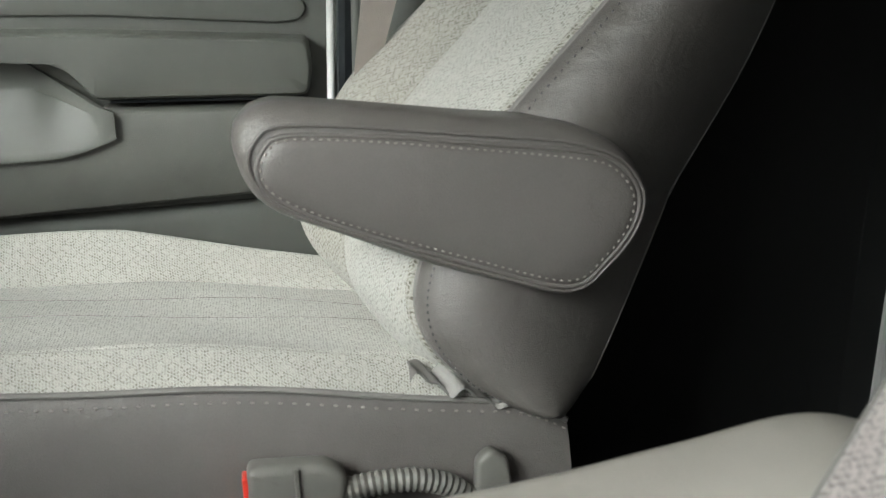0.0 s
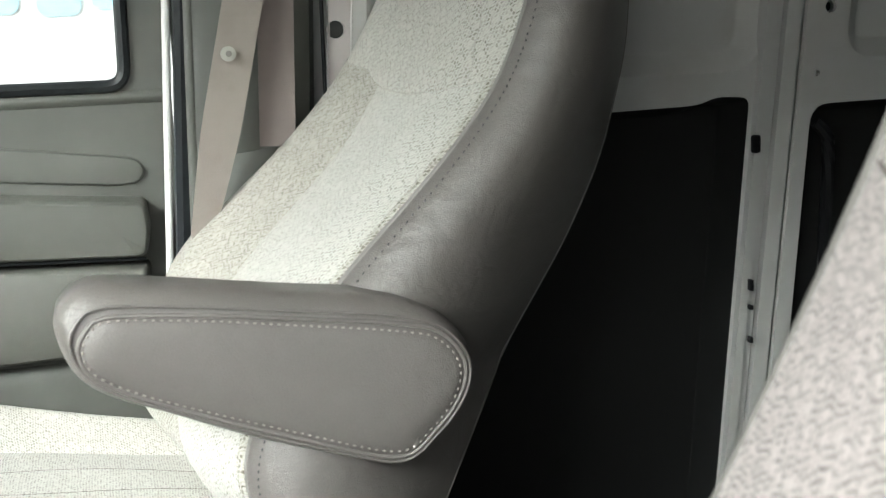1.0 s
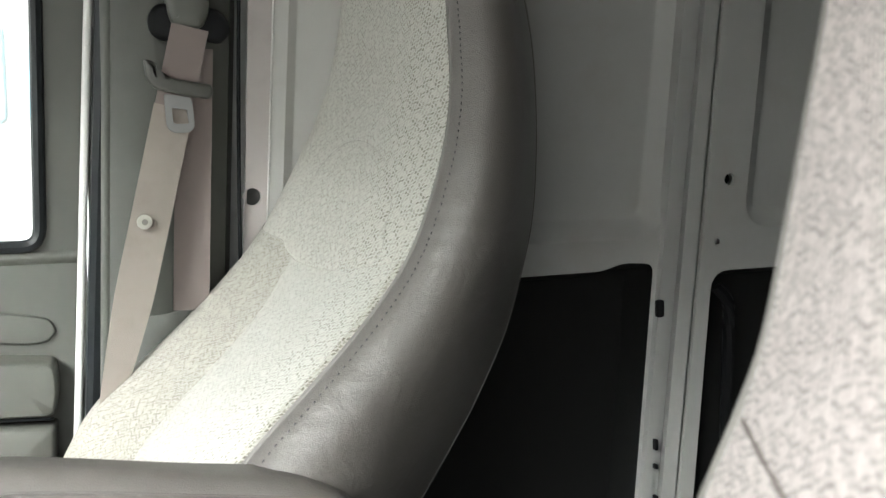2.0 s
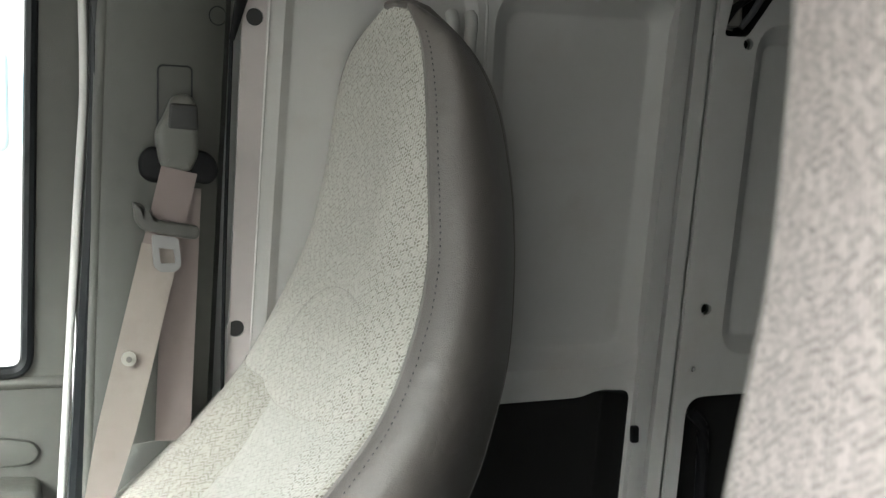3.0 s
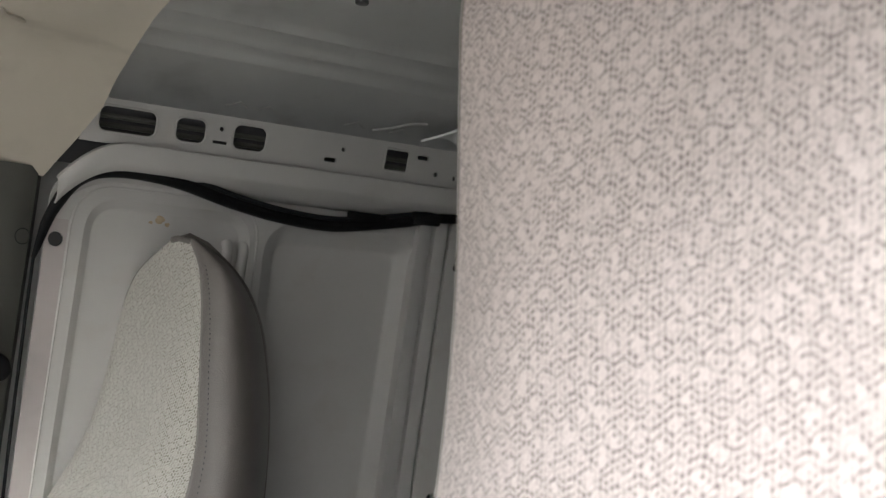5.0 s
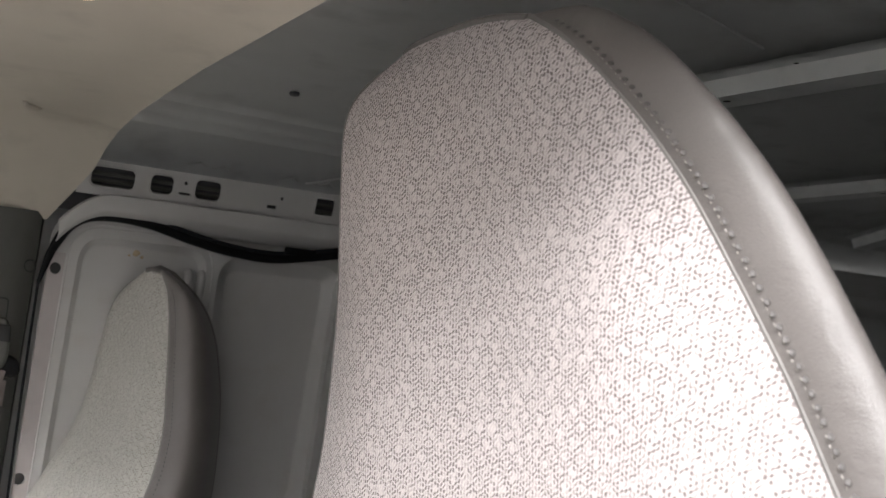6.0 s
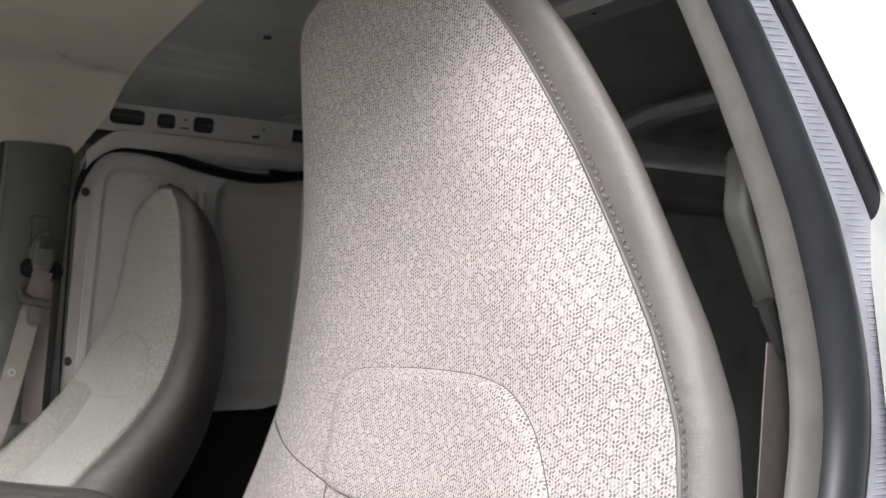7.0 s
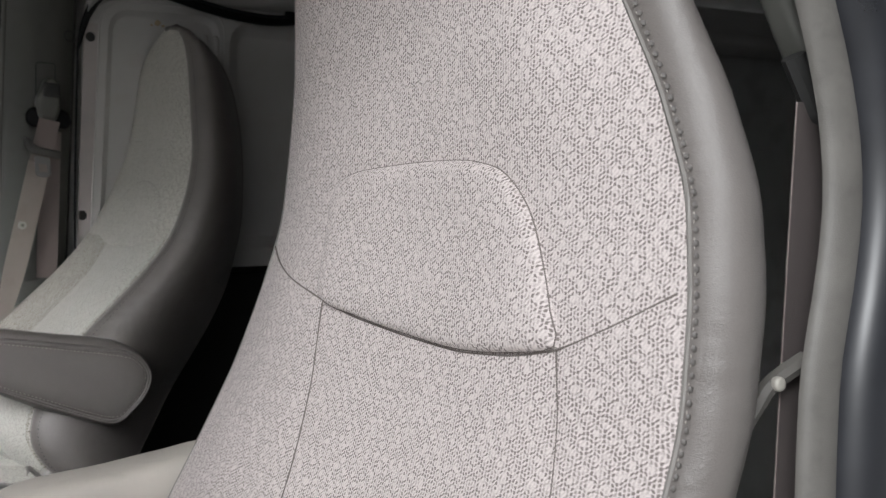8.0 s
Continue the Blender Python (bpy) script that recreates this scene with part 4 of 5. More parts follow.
def build_back(seat, S, foot, outline, left, right, slope, swell, laced, weft, centre, wing, grain, seam):
    """foot: the cross seam, outline: the lumbar patch, both in y and z; left, right: the panel seams below it, as z and share of the width; swell: how far the patch stands out."""
    def share(y, z):
        return 2 * (y - S.ya(z)) / (S.yb(z) - S.ya(z)) - 1
    knots = sorted((share(y, z), z) for y, z in foot)
    cross = smoothed([k[0] for k in knots], [k[1] for k in knots], 0.035)
    top = S.ztop - 0.002

    def weave(p):
        return (p.y * grain, (p.z + slope * p.x) * (0.5 + 0.5 * grain))

    def upper(u, v):
        a = -1 + 2 * u
        z0 = cross(a)
        z = z0 + (top - z0) * v
        return S.front(a, z, seam_tuck(u) * 0.5 + seam_tuck(v) * 0.6)
    up = part("upper_cover", sheet(upper, lin(0, 1, 61), zlist(0, 1, 48), uvfn=weave), weft, seat)

    def edge(which, z):
        return lerp(z, [k[0] for k in which], [k[1] for k in which])

    def lower(i):
        def fn(u, v):
            m = S.zbot + (0.68 - S.zbot) * v
            a0 = (-1, edge(right, m), edge(left, m))[i]
            a1 = (edge(right, m), edge(left, m), 1)[i]
            a = a0 + (a1 - a0) * u
            z = S.zbot + (cross(a) - S.zbot) * v
            return S.front(a, z, seam_tuck(u) + seam_tuck(v) * 0.6)
        return fn
    for i, (name, m) in enumerate((("wing_cover", wing), ("centre_cover", centre), ("wing_cover", wing))):
        part(name, sheet(lower(i), lin(0, 1, 25), lin(0, 1, 40), uvfn=weave), m, seat)
    # the lumbar patch, padded within its seam
    loop = closed_loop(outline, 96)
    mid = sum(loop, Vector((0, 0))) / len(loop)
    rings = []
    for t, h in ((0.0, -0.35), (0.012, 0.25), (0.03, 0.55), (0.07, 0.82), (0.14, 0.97), (0.3, 1.0), (0.5, 0.95), (0.75, 0.9), (0.93, 0.88)):
        rings.append([S.front(share(q.x, q.y), q.y, 0.0012 + swell * h) for q in (p.lerp(mid, t) for p in loop)])
    bm = loft(rings, False)
    bm.verts.ensure_lookup_table()
    bm.faces.new(bm.verts[-96:])
    uvl = bm.loops.layers.uv.new("uv")
    for f in bm.faces:
        for lp in f.loops:
            lp[uvl].uv = weave(lp.vert.co + Vector((0, 0.002, 0.0015)))
    pt = part("lumbar_patch", bm, weft, seat)
    rim = rings[1] + rings[1][:2]
    part("patch_seam", tube([p + Vector((0.0008, 0, 0)) for p in rim], seam[0] * 0.9, 6), seam[1], pt)
    part("cross_seam", tube([S.front(a, cross(a), 0.0004) for a in lin(-0.98, 0.98, 80)], seam[0] * 1.1, 6), seam[1], up)
    for which in (left, right):
        part("panel_seam", tube([S.front(edge(which, z), z, 0.0002) for z in lin(S.zbot, cross(edge(which, 0.68)), 40)], seam[0], 6), seam[1], up)
    # vinyl flanks, back and crown
    for a in (-1, 1):
        fl = part("flank", sheet(lambda u, v, a=a: S.flank(a, u, S.zbot + (S.ztop - S.zbot) * v), [t ** 1.3 for t in lin(0, 1, 30)], zlist(0, 1, 210)), M_VINYL, seat, "taupe vinyl side")
        line = [S.front(a, z, 0.0) + Vector((0.003, 0.002 * a, 0)) for z in zlist(S.zbot, S.ztop, 120)]
        part("piping", tube(line, 0.0036, 8), M_PIPING, fl)
        sgn = math.copysign(1, (S.yb(0.8) - S.ya(0.8)) * a)
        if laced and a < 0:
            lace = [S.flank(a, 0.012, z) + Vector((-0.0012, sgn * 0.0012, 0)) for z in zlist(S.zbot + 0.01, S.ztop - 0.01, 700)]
            part("lacing", stitches(lace, (-0.4, sgn, 0), 0.0092, (0.0044, 0.0017), 0.62), M_PUCKER_SHADED, fl, "puckered seam bumps, coloured dark for their shadows", kind="stuff")
        st = [S.flank(a, 0.04 if not laced else 0.008, z) for z in zlist(S.zbot + 0.01, S.ztop - 0.03, 500)]
        part("stitching", stitches(st, (0, sgn, 0), 0.0056, (0.0015, 0.0009)), M_THREAD if laced else M_THREAD_DARK, fl, "row of stitches along the seam", kind="stuff")
        hem = [S.flank(a, 0.99, z) for z in zlist(S.zbot, S.ztop, 90)]
        part("edge_welt", tube(hem, 0.0011 if laced else 0.0009, 6), M_PIPING if laced else M_VINYL, fl)
    part("back_shell", sheet(lambda u, v: S.rear(-1 + 2 * u, S.zbot + (S.ztop - S.zbot) * v), lin(0, 1, 12), zlist(0, 1, 50)), M_VINYL, seat)
    ring = [S.front(a, S.ztop) for a in lin(-1, 1, 20)] + [S.rear(a, S.ztop) for a in lin(1, -1, 12)]
    bm = bmesh.new()
    vs = [bm.verts.new(p) for p in ring]
    c = bm.verts.new(sum(ring, Vector()) / len(ring) + Vector((0, 0, 0.008)))
    for i in range(len(vs)):
        bm.faces.new((vs[i], vs[(i + 1) % len(vs)], c))
    crown = part("crown", bm, M_VINYL, seat)
    part("crown_welt", tube([S.front(a, S.ztop - 0.002, -0.001) for a in lin(-0.98, 0.80, 24)], 0.0040, 8), M_VINYL, crown)


def build_cushion(seat, x0, x1, ya, yb, zf, zr):
    """Seat cushion from its nose x0 to the backrest x1; zf and zr: heights of the stitched edge."""
    def edge_z(x):
        t = (x - x0) / (x1 - x0)
        return zf + (zr - zf) * t ** 1.8

    profile = smoothed([-1, -0.93, -0.83, -0.76, -0.6, -0.2, 0.2, 0.5, 0.62, 0.70, 0.82, 0.92, 1], [0.0, 0.016, 0.030, 0.025, 0.022, 0.021, 0.020, 0.018, 0.016, 0.024, 0.036, 0.030, 0.016], 0.02)

    def topz(x, a):
        tuft = sum(-d * math.exp(-((a - c) / w) ** 2) for c, d, w in ((-0.80, 0.006, 0.025), (0.62, 0.005, 0.03))) + 0.0018 * math.sin(x * 23 + a * 5)
        nose = -0.05 * max(0.0, 1 - (x - x0) / 0.08) ** 2
        tail = -0.015 * max(0.0, 1 - (x1 - x) / 0.06) ** 2
        far = 0.026 * min(1.0, max(0.0, (x1 - 0.14 - x) / 0.25)) * math.exp(-((a - 0.84) / 0.14) ** 2)
        return edge_z(x) + far + profile(a) + tuft + nose + tail
    ym, hw = (ya + yb) / 2, (yb - ya) / 2
    for a0, a1, m in ((-1, -0.80, M_CLOTH_PALE), (-0.80, -0.17, M_CLOTH_SEAT_LIT), (-0.17, 0.19, M_CLOTH_SEAT_LIT), (0.19, 0.62, M_CLOTH_SEAT_LIT), (0.62, 1, M_CLOTH_PALE)):
        part("cushion_cover", sheet(lambda u, v: (x0 + (x1 - x0) * v, ym + hw * (a0 + (a1 - a0) * u), topz(x0 + (x1 - x0) * v, a0 + (a1 - a0) * u)), lin(0, 1, 30), lin(0, 1, 50), uvfn=lambda p: (p.x, p.y * 1.2 + p.z)), m, seat)
    for a, m in ((-0.80, M_SEAM_PALE), (-0.17, M_SEAM_SHADED), (0.19, M_SEAM_SHADED), (0.62, M_SEAM_PALE)):
        part("cushion_seam", tube([Vector((x, ym + hw * a, topz(x, a) - 0.0002)) for x in lin(x0 + 0.02, x1, 60)], 0.0006, 5), m, seat)
    for a in (-1, 1):
        y = ym + a * hw

        def skirt(u, v, a=a, y=y):
            x = x0 + (x1 - x0) * u
            z1 = topz(x, a)
            z = 0.17 + (z1 - 0.17) * v
            puff = 0.020 * math.sin(math.pi * min(1, v * 0.9 + 0.1)) ** 0.7
            return (x, y + a * puff, z)
        sk = part("skirt", sheet(skirt, lin(0, 1, 40), lin(0, 1, 18)), M_VINYL, seat, "taupe vinyl cushion side")
        line = [Vector(skirt(u, 0.955)) for u in lin(0, 1, 160)]
        part("stitching", stitches(line, (0, a, 0.35), 0.008), M_THREAD, sk, "row of pale stitches", kind="stuff")
        part("piping", tube([Vector((x, y + a * 0.002, topz(x, a))) for x in lin(x0, x1, 60)], 0.003, 8), M_PIPING, sk)
    part("nose_cover", sheet(lambda u, v: (x0 + 0.004 - 0.02 * math.sin(math.pi * v), ym + hw * (-1 + 2 * u), 0.17 + (topz(x0, -1 + 2 * u) - 0.17) * v), lin(0, 1, 20), lin(0, 1, 10)), M_VINYL, seat)
    part("pan", box((x0 + 0.03, ya + 0.02, 0.10), (x1, yb - 0.02, 0.20), 0.01), M_BLACK, seat)
    part("pedestal", box((x0 + 0.10, ya + 0.05, 0.0), (x1 - 0.08, yb - 0.05, 0.11), 0.01), M_NEAR_BLACK, seat)


def build_armrest(seat, outer, panel, spine, y0, y1, vinyl):
    """A padded armrest: its outline, and that of the stitched side panel, in x and z; y0 the side that shows."""
    n = 84
    A, B = closed_loop(outer, n), closed_loop(panel, n)
    sgn = 1 if y1 > y0 else -1

    def at(loop, d):
        return [Vector((p.x, y0 + sgn * d, p.y)) for p in loop]
    loops = []
    for k in range(9):
        a = math.pi / 2 * k / 8
        loops.append(at([q.lerp(p, math.sin(a)) for p, q in zip(A, B)], 0.003 + 0.022 * (1 - math.cos(a))))
    depth = abs(y1 - y0)
    for t, d in ((0.0, depth - 0.02), (0.12, depth - 0.008), (0.35, depth - 0.002), (0.8, depth)):
        loops.append(at([to_spine(p, *spine, t) for p in A], d))
    body = part("armrest", loft(loops), vinyl, seat, "padded vinyl armrest with stitched side panel")
    face = [at([to_spine(p, *spine, t) for p in B], d) for t, d in ((0.0, 0.004), (0.06, 0.001), (0.2, -0.0015), (0.5, -0.003), (0.9, -0.0035))]
    pn = part("side_panel", loft(face), vinyl, body)
    loop = at(B, 0.0025)
    part("welt", tube(loop + loop[:2], 0.0021, 8, up=(0, 1, 0)), vinyl, body)
    second = at([q.lerp(p, 0.34) for p, q in zip(A, B)], 0.0024)
    part("welt", tube(second + second[:2], 0.0013, 8, up=(0, 1, 0)), vinyl, body)
    for t, d in ((0.10, 0.0002),):
        fine = smooth_line(at([to_spine(p, *spine, t) for p in B] + [to_spine(B[0], *spine, t)], d), 8)
        part("stitching", stitches(fine, (0, -sgn, 0), 0.0062, (0.0018, 0.0010)), M_THREAD, body, "row of pale stitches", kind="stuff")
    return body


# passenger seat
pz = [0.358, 0.381, 0.426, 0.457, 0.504, 0.616, 0.668, 0.722, 0.775, 0.822, 0.874, 0.931, 1.002, 1.08, 1.13, 1.158, 1.172]
pxa = [-0.278, -0.338, -0.379, -0.394, -0.386, -0.306, -0.250, -0.195, -0.150, -0.128, -0.108, -0.094, -0.090, -0.086, -0.086, -0.088, -0.091]
pya = [0.392, 0.394, 0.397, 0.400, 0.405, 0.417, 0.422, 0.427, 0.433, 0.437, 0.444, 0.458, 0.478, 0.498, 0.512, 0.530, 0.548]
pyb = [0.700, 0.700, 0.700, 0.700, 0.700, 0.700, 0.700, 0.700, 0.700, 0.700, 0.700, 0.698, 0.694, 0.684, 0.656, 0.612, 0.560]
pxb = [x - s for x, s in zip(pxa, [0.02, 0.03, 0.04, 0.055, 0.080, 0.106, 0.099, 0.092, 0.088, 0.080, 0.070, 0.055, 0.046, 0.042, 0.036, 0.026, 0.012])]
prz = [0.358, 0.372, 0.499, 0.618, 0.695, 0.797, 0.839, 0.915, 0.987, 1.072, 1.11, 1.14, 1.16, 1.172]
prx = [-0.258, -0.240, -0.136, -0.054, -0.013, 0.018, 0.023, 0.029, 0.030, 0.018, 0.000, -0.021, -0.048, -0.076]
passenger = thing("car_seat", (-0.45, 0.55, 0.0), "passenger seat in pale woven cloth with taupe vinyl sides", "car seat", "front seats")
P_FOOT = [(0.40, 0.792), (0.457, 0.774), (0.51, 0.767), (0.57, 0.772), (0.61, 0.790), (0.70, 0.802)]
P_PATCH = [(0.457, 0.777), (0.462, 0.81), (0.472, 0.845), (0.497, 0.872), (0.54, 0.888), (0.585, 0.886), (0.610, 0.86), (0.614, 0.82), (0.608, 0.791), (0.57, 0.774), (0.51, 0.769)]
P_BACK = Back(pz, pxa, pya, pxb, pyb, prz, prx, 0.022, 1.172, 0.358, lambda z: 0.036, 0.107, 1.9, 0.003)
build_back(passenger, P_BACK, P_FOOT, P_PATCH, [(0.36, -0.30), (0.50, -0.2), (0.643, -0.036), (0.69, 0.152), (0.743, 0.26), (0.79, 0.32)], [(0.3, -0.96), (0.8, -0.96)], 0.4, 0.0025, False, M_CLOTH_PALE, M_CLOTH_FLAT, M_CLOTH_WING_DIM, 1.0, (0.0005, M_SEAM_PALE))
build_cushion(passenger, -0.86, -0.262, 0.398, 0.71, 0.432, 0.362)
ARM = [(-0.525, 0.620), (-0.518, 0.636), (-0.503, 0.646), (-0.474, 0.646), (-0.354, 0.628), (-0.282, 0.618), (-0.250, 0.609), (-0.217, 0.588), (-0.200, 0.557), (-0.205, 0.527), (-0.232, 0.494), (-0.266, 0.474), (-0.317, 0.489), (-0.385, 0.513), (-0.449, 0.542), (-0.495, 0.563), (-0.516, 0.585)]
ARM_PANEL = [(-0.508, 0.601), (-0.501, 0.616), (-0.485, 0.624), (-0.423, 0.619), (-0.359, 0.610), (-0.257, 0.594), (-0.227, 0.582), (-0.211, 0.558), (-0.216, 0.531), (-0.238, 0.504), (-0.271, 0.485), (-0.348, 0.511), (-0.450, 0.552), (-0.490, 0.573), (-0.504, 0.586)]
build_armrest(passenger, ARM, ARM_PANEL, ((-0.478, 0.600), (-0.262, 0.540)), 0.350, 0.425, M_VINYL)
def tag_fn(u, v):
    """A crumpled end of covering cloth tucked into the joint between cushion and backrest."""
    x = -0.398 + 0.085 * v
    fold = 0.006 * math.sin(v * 13 + 2.2 * u) + 0.004 * math.sin(v * 27 + 5 * u)
    return (x, 0.389 + 0.016 * u + 0.004 * math.sin(9 * v), 0.414 - 0.036 * v ** 1.4 - 0.012 * (1 - u) + fold * (1 - 0.5 * v))


part("loose_strap", sheet(tag_fn, lin(0, 1, 9), lin(0, 1, 30), 0.002), M_PIPING, passenger, "crumpled vinyl strap end at the seat joint")

# driver seat
dz = [0.33, 0.40, 0.50, 0.60, 0.70, 0.79, 0.88, 0.97, 1.07, 1.14, 1.20, 1.25, 1.29, 1.32, 1.342, 1.358]
dxa = [-0.206, -0.186, -0.144, -0.121, -0.112, -0.103, -0.105, -0.106, -0.116, -0.125, -0.134, -0.143, -0.152, -0.156, -0.159, -0.151]
dya = [-0.796, -0.806, -0.819, -0.833, -0.837, -0.828, -0.798, -0.750, -0.699, -0.657, -0.620, -0.581, -0.543, -0.512, -0.476, -0.441]
dxb = [-0.295, -0.31, -0.255, -0.205, -0.175, -0.155, -0.15, -0.15, -0.155, -0.160, -0.165, -0.168, -0.170, -0.168, -0.160, -0.148]
dyb = [-0.030, -0.030, -0.035, -0.046, -0.075, -0.105, -0.123, -0.147, -0.164, -0.170, -0.172, -0.172, -0.172, -0.176, -0.192, -0.240]
drz = [0.33, 0.40, 0.50, 0.60, 0.72, 0.82, 0.95, 1.07, 1.15, 1.22, 1.28, 1.32, 1.345, 1.358]
drx = [-0.10, -0.05, -0.01, 0.015, 0.032, 0.026, -0.004, -0.020, -0.032, -0.048, -0.064, -0.078, -0.088, -0.098]
driver = thing("car_seat", (-0.45, -0.47, 0.0), "driver seat in pale speckled woven cloth, vinyl bolsters, patched backrest", "car seat", "front seats")
D_FOOT = [(-0.834, 0.711), (-0.783, 0.684), (-0.722, 0.658), (-0.665, 0.650), (-0.587, 0.649), (-0.481, 0.660), (-0.389, 0.674), (-0.306, 0.694), (-0.22, 0.718), (-0.13, 0.748), (-0.08, 0.765)]
D_PATCH = [(-0.722, 0.661), (-0.716, 0.690), (-0.704, 0.730), (-0.681, 0.78), (-0.645, 0.816), (-0.605, 0.830), (-0.548, 0.837), (-0.44, 0.840), (-0.345, 0.835), (-0.308, 0.81), (-0.302, 0.755), (-0.306, 0.698), (-0.389, 0.677), (-0.481, 0.663), (-0.587, 0.652), (-0.665, 0.653)]
D_BACK = Back(dz, dxa, dya, dxb, dyb, drz, drx, 0.034, 1.358, 0.33, smoothed([0.3, 0.8, 0.9, 1.0, 1.1, 1.36], [0.030, 0.036, 0.044, 0.054, 0.061, 0.068], 0.05), 0.11, 2.1, 0.010)
build_back(driver, D_BACK, D_FOOT, D_PATCH, [(0.33, 0.15), (0.536, 0.267), (0.689, 0.38)], [(0.33, -0.80), (0.542, -0.76), (0.658, -0.70)], 0.2, 0.0115, True, M_CLOTH, M_CLOTH, M_CLOTH, 0.76, (0.0010, M_SEAM_SHADED))
build_cushion(driver, -0.86, -0.25, -0.78, -0.10, 0.40, 0.36)
D_ARM = [(-0.5, 0.425), (-0.485, 0.445), (-0.44, 0.456), (-0.36, 0.464), (-0.28, 0.475), (-0.2, 0.484), (-0.15, 0.46), (-0.16, 0.41), (-0.22, 0.365), (-0.32, 0.37), (-0.42, 0.38), (-0.48, 0.398)]
D_PANEL = [(-0.485, 0.422), (-0.475, 0.432), (-0.43, 0.441), (-0.36, 0.448), (-0.28, 0.457), (-0.205, 0.466), (-0.165, 0.45), (-0.17, 0.413), (-0.22, 0.375), (-0.32, 0.38), (-0.42, 0.39), (-0.47, 0.407)]
build_armrest(driver, D_ARM, D_PANEL, ((-0.46, 0.42), (-0.22, 0.42)), 0.10, -0.02, M_ARMREST)
part("armrest_bracket", box((-0.25, -0.08, 0.37), (-0.19, 0.0, 0.41), 0.006), M_BLACK, driver)

# ---- buckle and its stalk beside the passenger seat ----
bk = thing("belt_buckle", (-0.50, 0.355, 0.32), "grey plastic belt buckle with a red button on a ribbed sleeve", "belt buckle")
body = part("body", pillow(fillet([(-0.540, 0.315), (-0.462, 0.318), (-0.458, 0.345), (-0.475, 0.358), (-0.538, 0.362)], 0.008, 4), lambda a, b, d: (a, 0.345 + d, b), 0.026, 0.007, 4), M_BUCKLE, bk)
part("button", box((-0.5425, 0.349, 0.322), (-0.5375, 0.368, 0.352), 0.002), M_RED, body, "red release button")
part("seam_ridge", tube([Vector((-0.499, 0.344, z)) for z in lin(0.318, 0.358, 6)], 0.0025, 6, up=(0, 1, 0)), M_BUCKLE, body)
sleeve = smooth_line([(-0.465, 0.358, 0.328), (-0.43, 0.358, 0.331), (-0.395, 0.36, 0.327), (-0.365, 0.365, 0.310), (-0.34, 0.37, 0.27), (-0.335, 0.375, 0.15)], 12)
part("sleeve", tube(sleeve, 0.0092, 10, ridges=0.17, up=(0, 1, 0)), M_BUCKLE, bk, "ribbed grey sleeve")
part("recline_lever", pillow(fillet([(-0.352, 0.30), (-0.318, 0.30), (-0.322, 0.335), (-0.336, 0.346), (-0.350, 0.336)], 0.006, 3), lambda a, b, d: (a, 0.362 + d, b), 0.016, 0.005, 3), M_BUCKLE, passenger)

# ---- seat belt on the passenger pillar ----
belt = thing("seat_belt", (-0.30, 0.675, 0.7), "pinkish-beige seat belt hanging from the pillar guide", "seat belt")


def strap(p0, p1, w, sway=0.0, n=16, fold=0.0):
    """A flat webbing strip from p0 to p1, across x; towards its foot it may fold narrower."""
    p0, p1 = Vector(p0), Vector(p1)

    def fn(u, v):
        q = p0 + (p1 - p0) * v
        d = (p1 - p0).normalized()
        s = Vector((0, -1, 0)).cross(d).normalized()
        return q + s * (w * (u - 0.5) * (1 - fold * max(0.0, (v - 0.5) / 0.5) ** 1.3)) + Vector((0, -sway * math.sin(math.pi * v), 0))
    return sheet(fn, lin(0, 1, 6), lin(0, 1, n), 0.0014)


part("webbing", strap((-0.302, 0.644, 1.004), (-0.320, 0.652, 0.925), 0.037), M_BELT_PINK, belt)
part("webbing", strap((-0.320, 0.652, 0.925), (-0.408, 0.668, 0.56), 0.039, 0.01, 22, 0.78), M_BELT_LIT, belt)
part("webbing", strap((-0.295, 0.668, 0.985), (-0.306, 0.679, 0.715), 0.037), M_BELT_PINK, belt, "pinkish return webbing")
part("rivet", plate(disc(-0.3535, 0.811, 0.0075), [], -0.004, lambda a, b, d: (a, 0.644 + d, b)), M_CREAM, belt, "round plastic belt stop")
part("rivet_core", plate(disc(-0.3535, 0.811, 0.003), [], -0.003, lambda a, b, d: (a, 0.640 + d, b)), M_BUCKLE, belt)
guide = part("guide_cover", pillow(fillet([(-0.320, 1.006), (-0.290, 1.002), (-0.282, 1.020), (-0.283, 1.052), (-0.286, 1.076), (-0.294, 1.082), (-0.308, 1.080), (-0.315, 1.062), (-0.325, 1.044), (-0.324, 1.02)], 0.006, 4), lambda a, b, d: (a, 0.638 + d, b), 0.035, 0.009, 5), M_TRIM, belt, "grey-green guide cover")
part("adjuster_button", pillow(fillet([(-0.314, 1.046), (-0.283, 1.044), (-0.284, 1.070), (-0.312, 1.072)], 0.003, 3), lambda a, b, d: (a, 0.6355 + d, b), 0.012, 0.003, 3), M_PLUG, guide, "dark adjuster button")
part("guide_ring", pillow(fillet([(-0.343, 1.014), (-0.341, 0.998), (-0.330, 0.990), (-0.296, 0.993), (-0.270, 0.988), (-0.260, 0.999), (-0.263, 1.015), (-0.274, 1.024), (-0.334, 1.028)], 0.009, 5), lambda a, b, d: (a, 0.648 + d, b), 0.014, 0.006, 4), M_BLACK, belt, "black guide ring with two lobes")
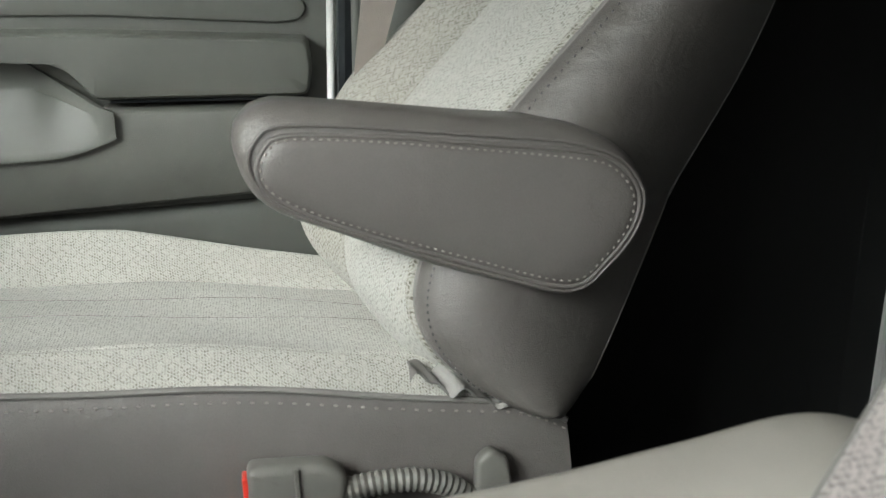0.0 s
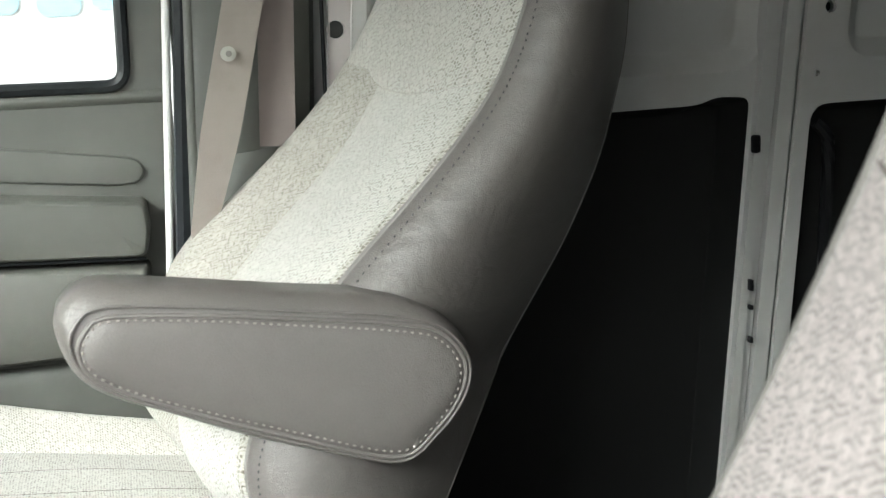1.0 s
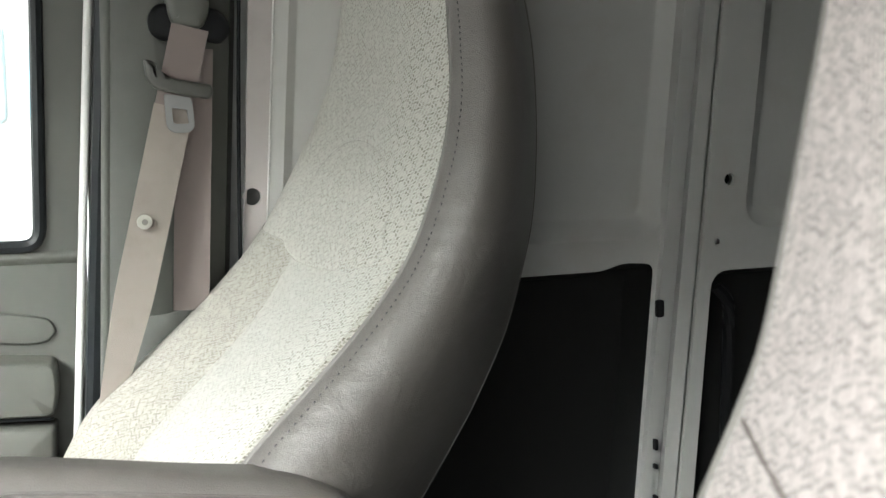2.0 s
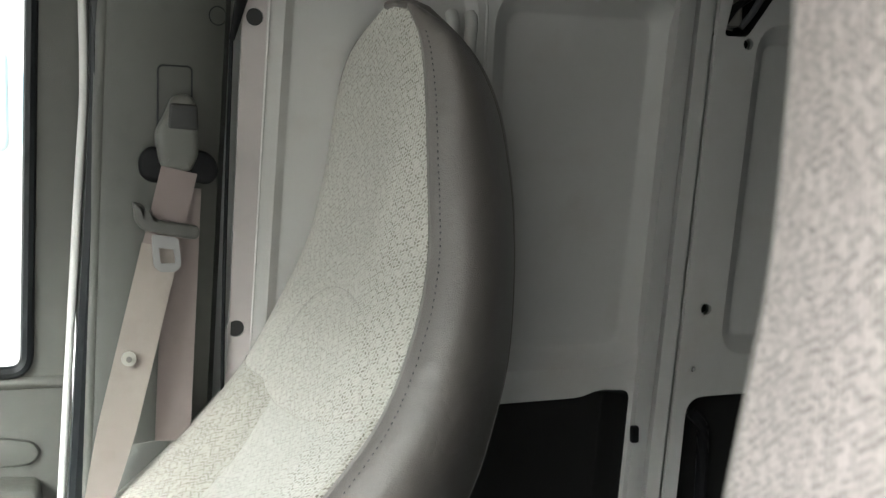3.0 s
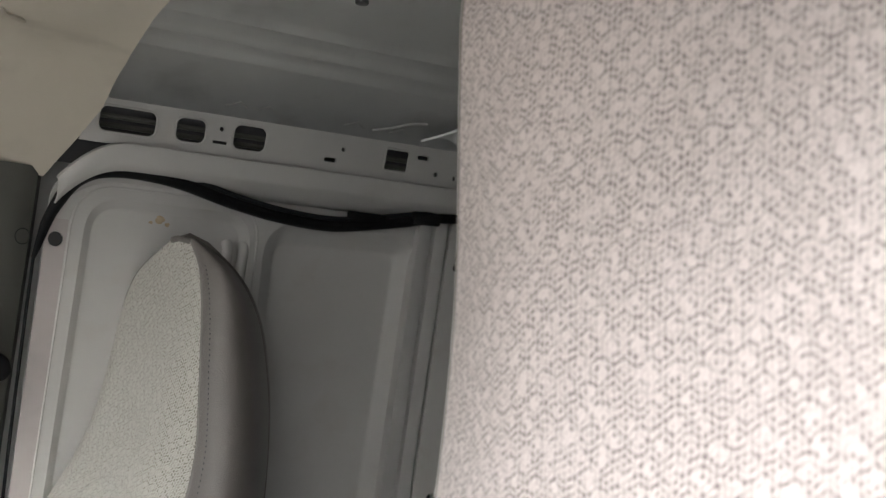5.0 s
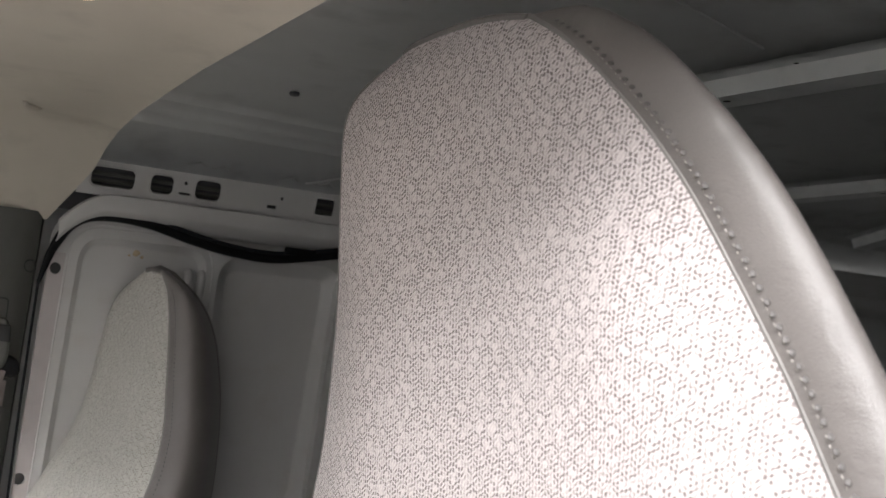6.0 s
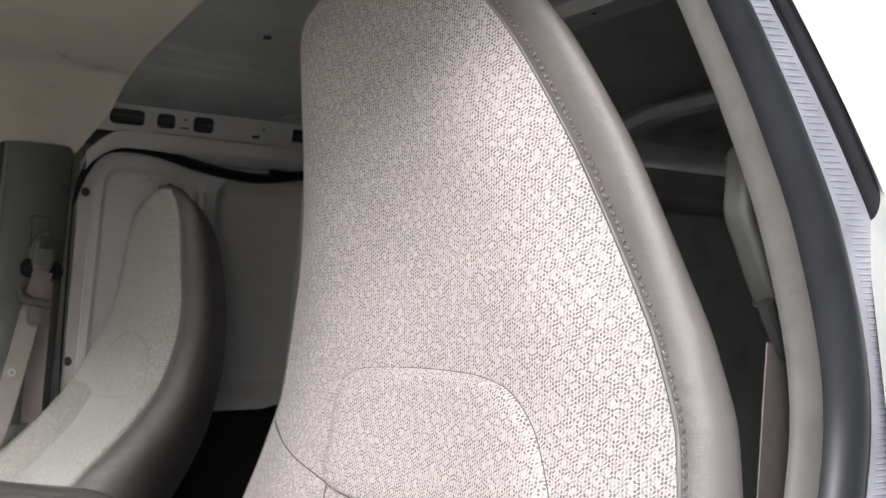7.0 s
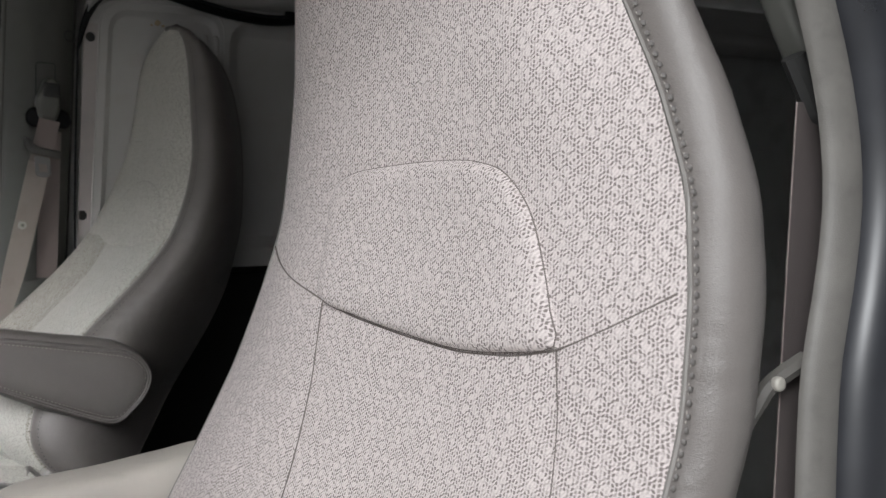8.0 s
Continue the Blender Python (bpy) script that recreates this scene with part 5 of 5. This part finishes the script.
tg = part("tongue_grip", pillow(fillet([(-0.349, 0.972), (-0.338, 0.969), (-0.335, 0.955), (-0.310, 0.951), (-0.284, 0.947), (-0.281, 0.940), (-0.285, 0.932), (-0.310, 0.936), (-0.340, 0.943), (-0.347, 0.952)], 0.004, 3), lambda a, b, d: (a, 0.636 + d, b), 0.012, 0.004, 3), M_GRIP, belt, "dark belt tongue grip")
part("tongue", plate(fillet([(-0.330, 0.938), (-0.303, 0.934), (-0.300, 0.905), (-0.306, 0.899), (-0.322, 0.899), (-0.328, 0.905)], 0.004, 3), [fillet([(-0.323, 0.924), (-0.308, 0.922), (-0.306, 0.908), (-0.321, 0.908)], 0.002, 3)], 0.003, lambda a, b, d: (a, 0.644 + d, b)), M_CHROME, tg, "steel belt tongue")

# ---- driver-side pillar, seals and belt ----
dp = thing("pillar_trim", (0.05, -0.85, 0.0), "beige door pillar with dark seals and metal jamb", "pillar trim")


pillar_x = smoothed([-0.15, 0.4, 0.53, 0.645, 0.70, 0.78, 0.84, 0.90, 1.0, 1.1, 1.2, 1.27, 1.40], [-0.006, -0.006, -0.004, 0.006, 0.024, 0.04, 0.038, 0.026, -0.006, -0.055, -0.115, -0.165, -0.29], 0.025)


def dpillar_strip(o0, o1, y0, y1, r, material, name, label=""):
    """An upright strip of the pillar, o0 to o1 behind its front edge; it curves forward towards the roof."""
    def fn(u, v):
        z = -0.12 + 1.56 * v
        k = 1 - 0.30 * max(0.0, min(1.0, (z - 0.98) / 0.25))
        x = pillar_x(z) + k * ((o0 + o1) / 2 - (o1 - o0) / 2 * math.cos(math.pi * u))
        return (x, y0 + (y1 - y0) * u - r * math.sin(math.pi * u), z)
    return part(name, sheet(fn, lin(0, 1, 14), lin(0, 1, 60), -0.004), material, dp, label)


dpillar_strip(0.0, 0.034, -0.845, -0.852, 0.008, M_TRIM_PALE, "inner_trim", "grey-beige plastic pillar trim")
dpillar_strip(0.032, 0.088, -0.852, -0.856, 0.026, M_SEAL_GLOSS, "inner_seal", "dark rubber seal")
dpillar_strip(0.086, 0.156, -0.852, -0.864, 0.003, M_JAMB, "jamb_strip", "silver-white painted jamb with rippled edge")
dpillar_strip(0.154, 0.168, -0.866, -0.874, 0.005, M_SEAL_GLOSS, "outer_seal", "dark rubber seal")
dpillar_strip(0.168, 0.42, -0.882, -0.905, 0.004, M_WHITE_EDGE, "body_side", "white painted outer body side")


def jamb_ripple(k):
    z = 0.45 + 0.0062 * k
    f = 1 - 0.30 * max(0.0, min(1.0, (z - 0.98) / 0.25))
    x = pillar_x(z) + 0.128 * f
    y = -0.8630
    w = 0.017 * f
    return tube([Vector((x - w, y + 0.002, z)), Vector((x - w * 0.4, y, z + 0.0005)), Vector((x + w * 0.5, y - 0.001, z + 0.001)), Vector((x + w, y + 0.001, z + 0.0015))], 0.0034, 6, 0.8)


for k in range(150):
    part("ripple", jamb_ripple(k), M_JAMB, dp)
for z, o, yy in ((1.02, 0.045, -0.845), (0.995, 0.030, -0.842), (0.90, 0.046, -0.845), (0.80, 0.02, -0.842)):
    part("rivet_head", pillow(disc(pillar_x(z) + o, z, 0.0035, 10), lambda a, b, d, yy=yy, z=z: (a, yy - 0.004 + d, b), 0.006, 0.0015, 2), M_WHITE_EDGE, dp)
dbelt = thing("seat_belt", (0.014, -0.82, 0.5), "driver belt hanging beside the pillar, webbing coloured dark for shade", "seat belt")
def hang(w, a, b):
    p, q = Vector(a), Vector(b)
    return sheet(lambda u, v: (p + (q - p) * v) + Vector(((u - 0.5) * w, 0.006 * math.sin(3 * v), 0)), lin(0, 1, 4), lin(0, 1, 14), 0.0014)
part("webbing", hang(0.040, (0.058, -0.815, 0.87), (-0.021, -0.815, 0.03)), M_BELT_SHADED, dbelt)
part("webbing_edge", tube([Vector((0.038 - 0.079 * t, -0.8165 + 0.006 * math.sin(3 * t), 0.87 - 0.84 * t)) for t in lin(0, 1, 14)], 0.0008, 6), M_BELT_PINK, dbelt, "pale edge line along the webbing")
part("guide_cover", pillow(fillet([(0.004, 1.00), (0.038, 0.93), (0.06, 0.895), (0.078, 0.95), (0.056, 1.04), (0.014, 1.075)], 0.012, 4), lambda a, b, d: (a, -0.82 + d, b), 0.035, 0.01, 4), M_TRIM, dbelt, "grey-beige belt guide cover")
part("guide_ring", tube(smooth_line([(0.036, -0.815, 0.91), (0.05, -0.815, 0.885), (0.066, -0.815, 0.86), (0.078, -0.815, 0.885)], 6), 0.011), M_PLUG, dbelt)
part("anchor_lever", tube(smooth_line([(-0.038, -0.815, 0.588), (-0.016, -0.815, 0.612), (0, -0.818, 0.628), (0.034, -0.822, 0.645)], 6), 0.0085, 8), M_TRIM_PALE, dbelt, "pale belt lever")
part("lever_bolt", pillow(disc(-0.002, 0.627, 0.0065, 12), lambda a, b, d: (a, -0.830 + d, b), 0.012, 0.003, 3), M_CREAM, dbelt)

# ---- dome lamp ----
lamp = thing("dome_lamp", (-0.47, -0.26, 1.355), "lit warm dome lamp in the headliner", "lamp")
part("lens", pillow(rrect(-0.505, -0.32, -0.438, -0.205, 0.02), lambda a, b, d: (a, b, 1.352 + d), 0.02, 0.008, 4), M_LAMP, lamp, "glowing warm lens")
part("bezel", plate(rrect(-0.52, -0.338, -0.423, -0.187, 0.025), [rrect(-0.507, -0.323, -0.436, -0.202, 0.02)], 0.008, lambda a, b, d: (a, b, 1.362 + d)), M_CREAM, lamp)
